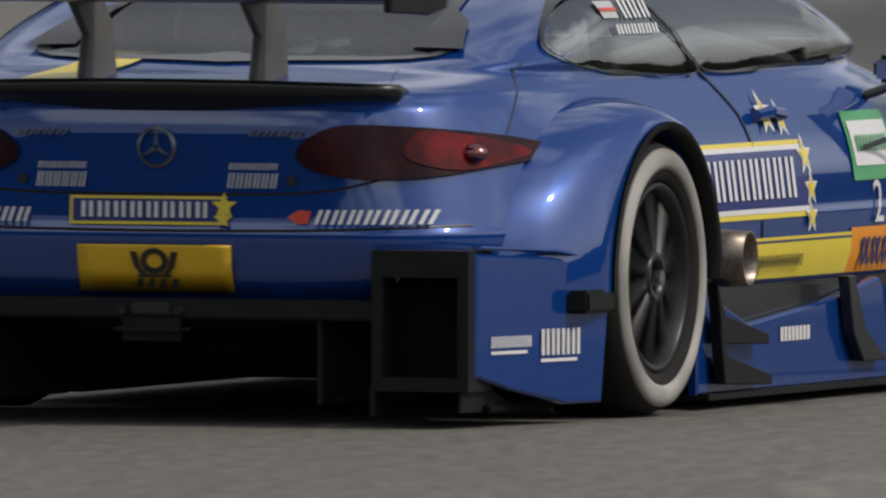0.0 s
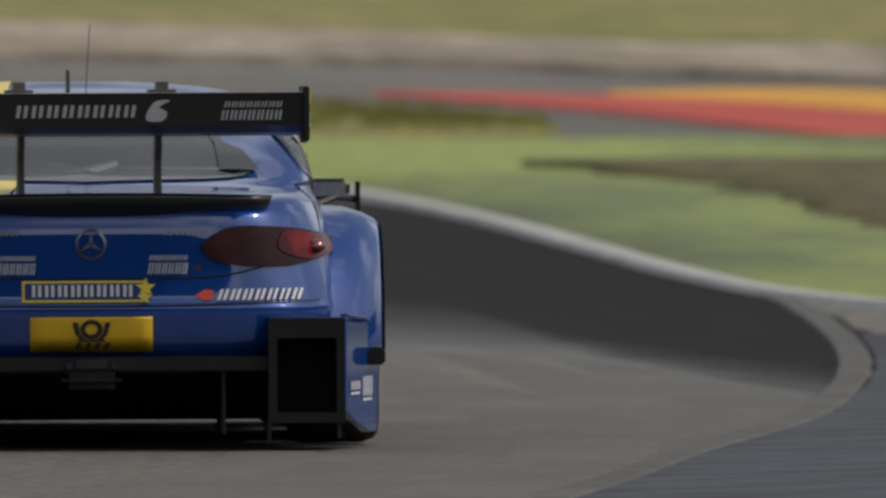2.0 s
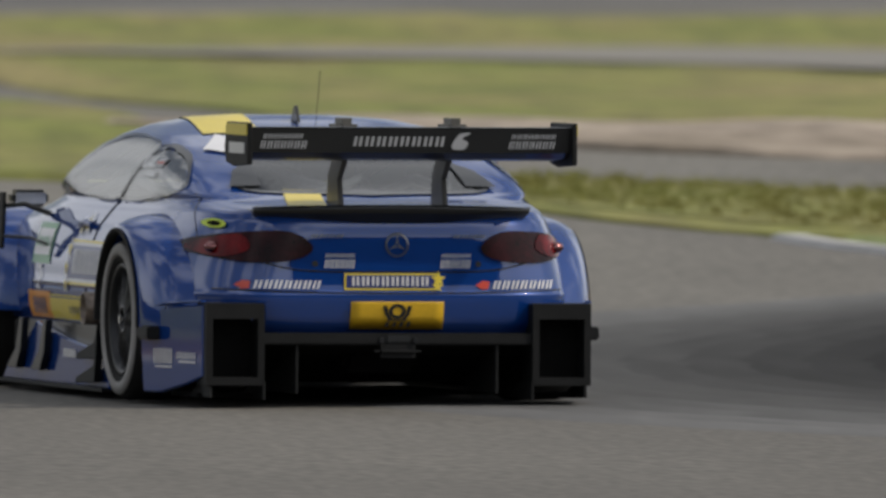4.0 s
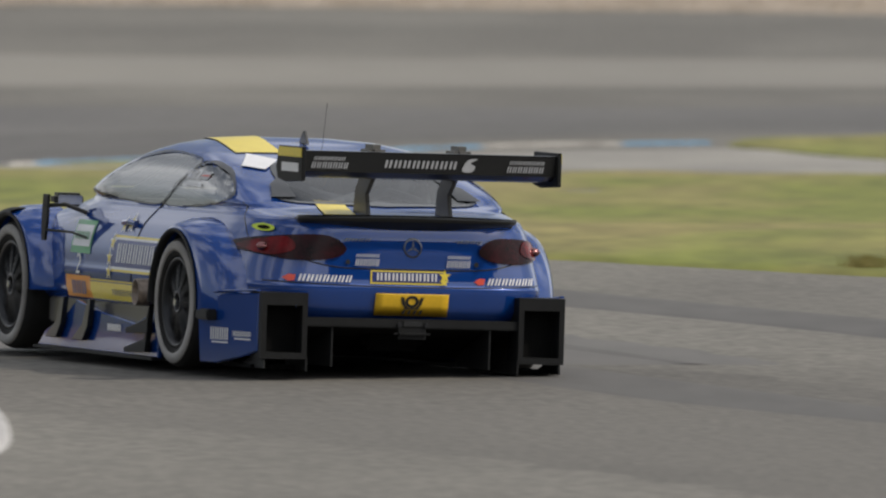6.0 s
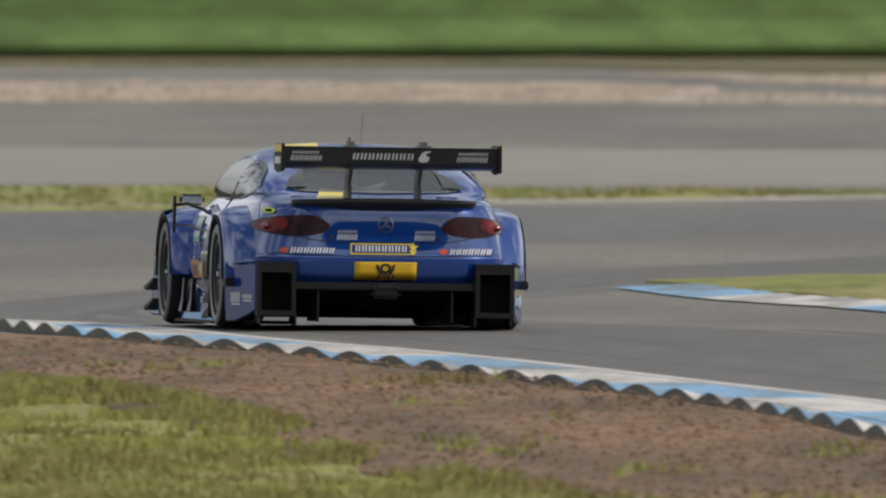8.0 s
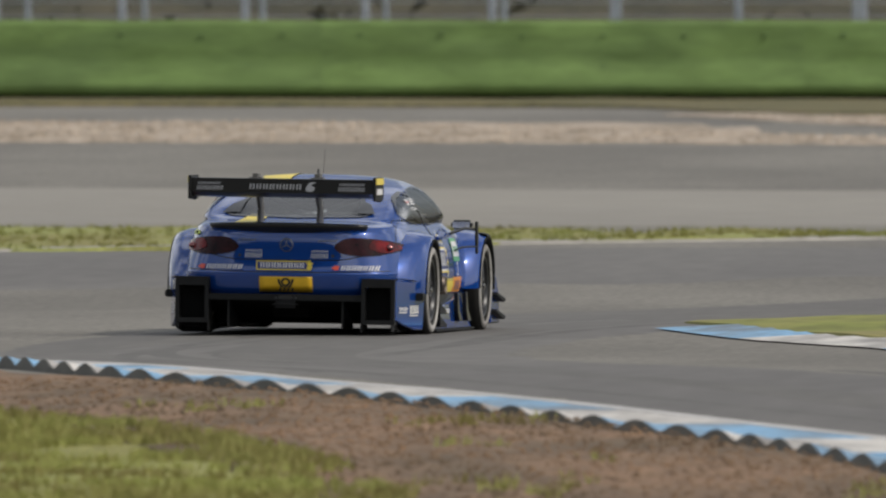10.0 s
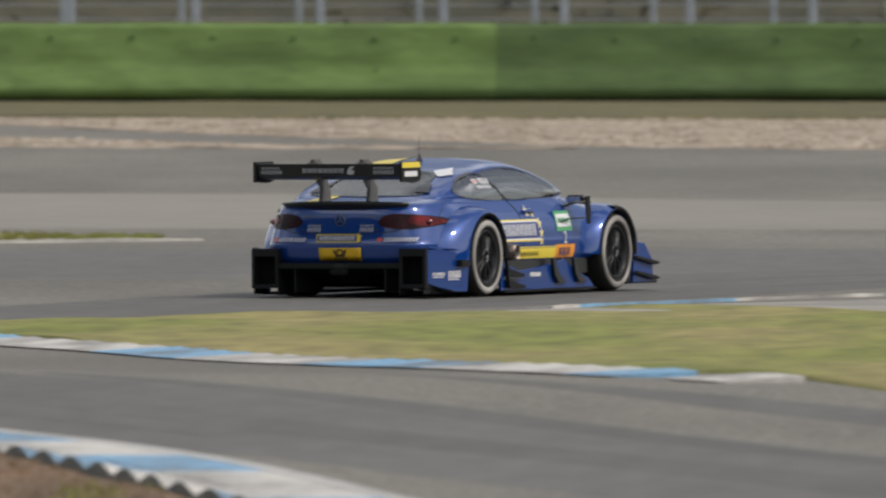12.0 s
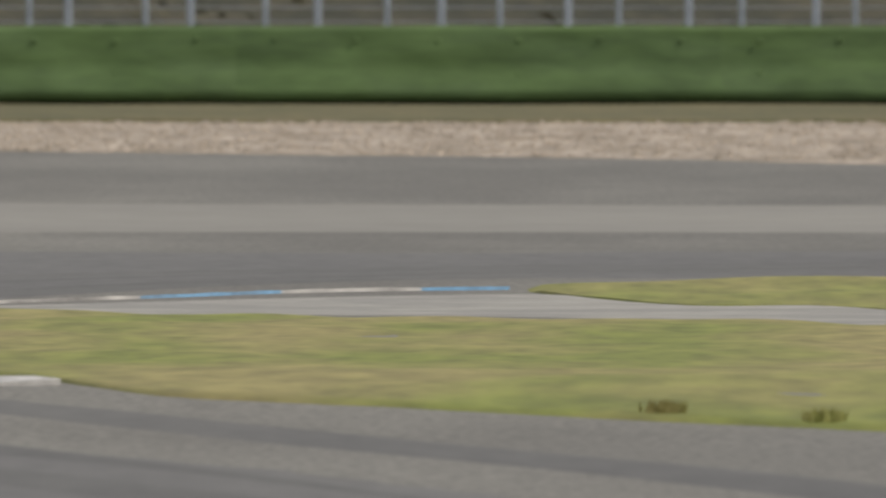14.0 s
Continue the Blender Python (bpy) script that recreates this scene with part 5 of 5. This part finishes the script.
        bars("sticker_lettering", 1.70, 1.94, 0.60, 0.64, 5, way, GREEN, sl, 0.0)
        race_number(car, way)
        fl = skin("flag_sticker", rect(0.20, 0.30, 0.955, 0.995), way, LETTER_GREY, car, "small pale flag with a red cross on the window", 0.006)
        skin("flag_cross", rect(0.20, 0.30, 0.971, 0.979), way, RED, fl, "", 0.008)
        bars("window_lettering", 0.32, 0.52, 0.952, 1.0, 3, way, WHITE, car, 0.0)
        bars("window_lettering", 0.24, 0.54, 0.915, 0.938, 6, way, WHITE, car, 0.0)
        for u0, u1, v0, v1, c in ((-0.90, -0.72, 0.188, 0.215, 8), (-0.68, -0.50, 0.165, 0.228, 4)):
            bm, w = bmesh.new(), (u1 - u0) / c
            for k in range(c):
                for f0, f1 in ((0.08, 0.36), (0.56, 0.84)):
                    bm.faces.new([bm.verts.new((s * 0.9525, y, z)) for y, z in rect(u0 + (k + f0) * w, u0 + (k + f1) * w, v0, v1)])
            bm.faces.new([bm.verts.new((s * 0.9525, y, z)) for y, z in rect(u0, u1 - 0.02, v0 - 0.016, v0 - 0.008)])
            part("panel_lettering", taper(bm, s), WHITE, car)
        bm = bmesh.new()
        for k in range(8):
            bm.faces.new([bm.verts.new((s * 0.9035, y, z)) for y, z in rect(1.0 + k * 0.028, 1.022 + k * 0.028, 0.15, 0.185)])
        part("skirt_lettering", bm, WHITE, car)
        part("door_seam", tube([onto(y, z, way, 0.0) for y, z in smooth_line([(0.42, 1.05), (0.62, 0.93), (0.80, 0.82), (0.92, 0.72), (0.96, 0.60), (0.96, 0.42), (0.96, 0.31)])], 0.005, 6), BLACK, car)
        part("door_handle", tube([onto(1.02, 0.70, way, 0.012), onto(1.12, 0.705, way, 0.02), onto(1.22, 0.70, way, 0.012)], 0.016), PAINT, car)
        part("shoulder_seam", tube([onto(y, z, way, 0.0) for y, z in smooth_line([(-0.30, 0.86), (-0.42, 0.80), (-0.52, 0.73), (-0.60, 0.66)])], 0.003, 6), BLACK, car)
    # roof antennas
    part("antenna", tube([(0.03, 0.62, 1.12), (0.045, 0.60, 1.36)], 0.0015, 5), BLACK, car)
    part("antenna_fin", plate([(0.68, 1.14), (0.73, 1.212), (0.755, 1.212), (0.82, 1.15)], -0.03, 0.012, 0.002), BLACK, car)
    wheels = []
    for y in (0.0, WHEELBASE):
        for s in (-1, 1):
            wh = build_wheel(car, s)
            wheels.append((wh, (s * 0.955, y, TYRE_R)))
    return car, wheels


def smooth_line(points):
    return curve(points, 0.04)


def bmesh_lamp(s):
    bm = bmesh.new()
    o = [(0.55, 3.30), (0.74, 3.10), (0.76, 2.98), (0.66, 3.08)]
    bm.faces.new([bm.verts.new(onto(s * x, y, "t", 0.006)) for x, y in o])
    return bm


def race_number(car, way):
    """The figure 2 on the door."""
    cu = bpy.data.curves.new("race_number", "FONT")
    cu.body, cu.size, cu.align_x = "2", 0.15, "CENTER"
    tmp = bpy.data.objects.new("race_number", cu)
    me = bpy.data.meshes.new_from_object(tmp)
    bpy.data.objects.remove(tmp)
    bm = bmesh.new()
    bm.from_mesh(me)
    for v in bm.verts:
        u = 1.82 + (v.co.x if way == "r" else -v.co.x)
        v.co = onto(u, 0.425 + v.co.y, way, 0.008)
    part("race_number", bm, WHITE, car, "white racing number on the door")


PAINT_FLAT = material("blue_vinyl", (0.015, 0.03, 0.17), 0.4, vary=0.04, coat=0.3)
LETTER_GREY = material("grey_vinyl", (0.48, 0.49, 0.51), 0.5, vary=0.05)
CAR, WHEELS = build_car()
FOCUS = new("focus_mark")
cam.data.dof.focus_object = FOCUS


def motions():
    """The car's run through the bend, and the turning of its wheels."""
    # seconds, x, y, heading to the right of the forward axis, lean to its right
    run = [(0.0, 1.68, 61.9, 22.0, 0.0), (0.5, 2.90, 67.4, 16.8, 0.2), (1.0, 3.83, 71.5, 11.2, 0.2), (1.5, 4.85, 76.7, 6.0, -0.3),
           (2.0, 5.54, 82.5, 2.2, -0.3), (2.5, 5.87, 88.8, -1.8, -0.1), (3.0, 5.83, 94.8, -4.8, 0.1), (3.5, 5.36, 99.5, -8.0, 0.2),
           (4.3, 3.75, 109.5, -13.0, 0.6), (5.2, 1.05, 121.0, -17.6, 1.2), (6.0, -1.76, 130.2, -19.6, 1.6), (6.5, -3.88, 137.2, -19.4, 1.6), (7.0, -6.07, 144.9, -18.0, 1.4), (7.5, -8.30, 152.1, -14.9, 1.1),
           (8.0, -10.24, 160.3, -10.9, 0.8), (8.8, -12.2, 171.9, -4.6, 0.8), (9.6, -12.85, 182.5, 1.8, 0.8), (10.5, -12.13, 194.2, 8.7, 0.7), (11.0, -11.02, 202.4, 13.7, 0.4), (11.5, -9.53, 210.5, 18.3, 0.0),
           (12.0, -7.28, 218.0, 22.4, -0.3), (12.5, -4.71, 224.9, 25.7, -0.3), (13.0, -1.38, 230.6, 29.8, 0.0), (13.5, 2.09, 235.2, 33.5, 0.0), (14.0, 5.90, 239.4, 37.4, 0.0)]
    rows = []
    for t, x, y, head, lean in run:
        pitch = math.degrees(math.atan(height(y + 2.4) - height(y)) / 2.4)
        rows.append((t, pose(x, y, height(y) + 0.006, pitch, lean, -head)))
    walk(CAR, rows)
    # the focus follows the car, late at times
    for_focus = [(0.0, 62), (0.5, 67.3), (1.0, 71.2), (1.5, 75.3), (2.0, 77.5), (2.5, 79), (3.0, 80.5), (3.5, 85), (4.3, 103), (5.2, 119), (6.0, 131), (7.0, 146), (8.0, 161), (9.6, 183), (10.5, 195),
                 (11.0, 203), (11.5, 208), (12.0, 208), (12.5, 205), (13.0, 199), (13.5, 196), (14.0, 196)]
    walk(FOCUS, [(t, pose(0.0, d, 1.0)) for t, d in for_focus])
    ts = [r[0] for r in run]
    dist = np.concatenate([[0], np.cumsum([math.hypot(b[1] - a[1], b[2] - a[2]) for a, b in zip(run, run[1:])])])
    for wheel, (x, y, z) in WHEELS:
        turn = [(k / 30, pose(x, y, z, -math.degrees(float(np.interp(k / 30, ts, dist)) / TYRE_R) % 360.0, 0, 0)) for k in range(421)]
        walk(wheel, turn)


motions()
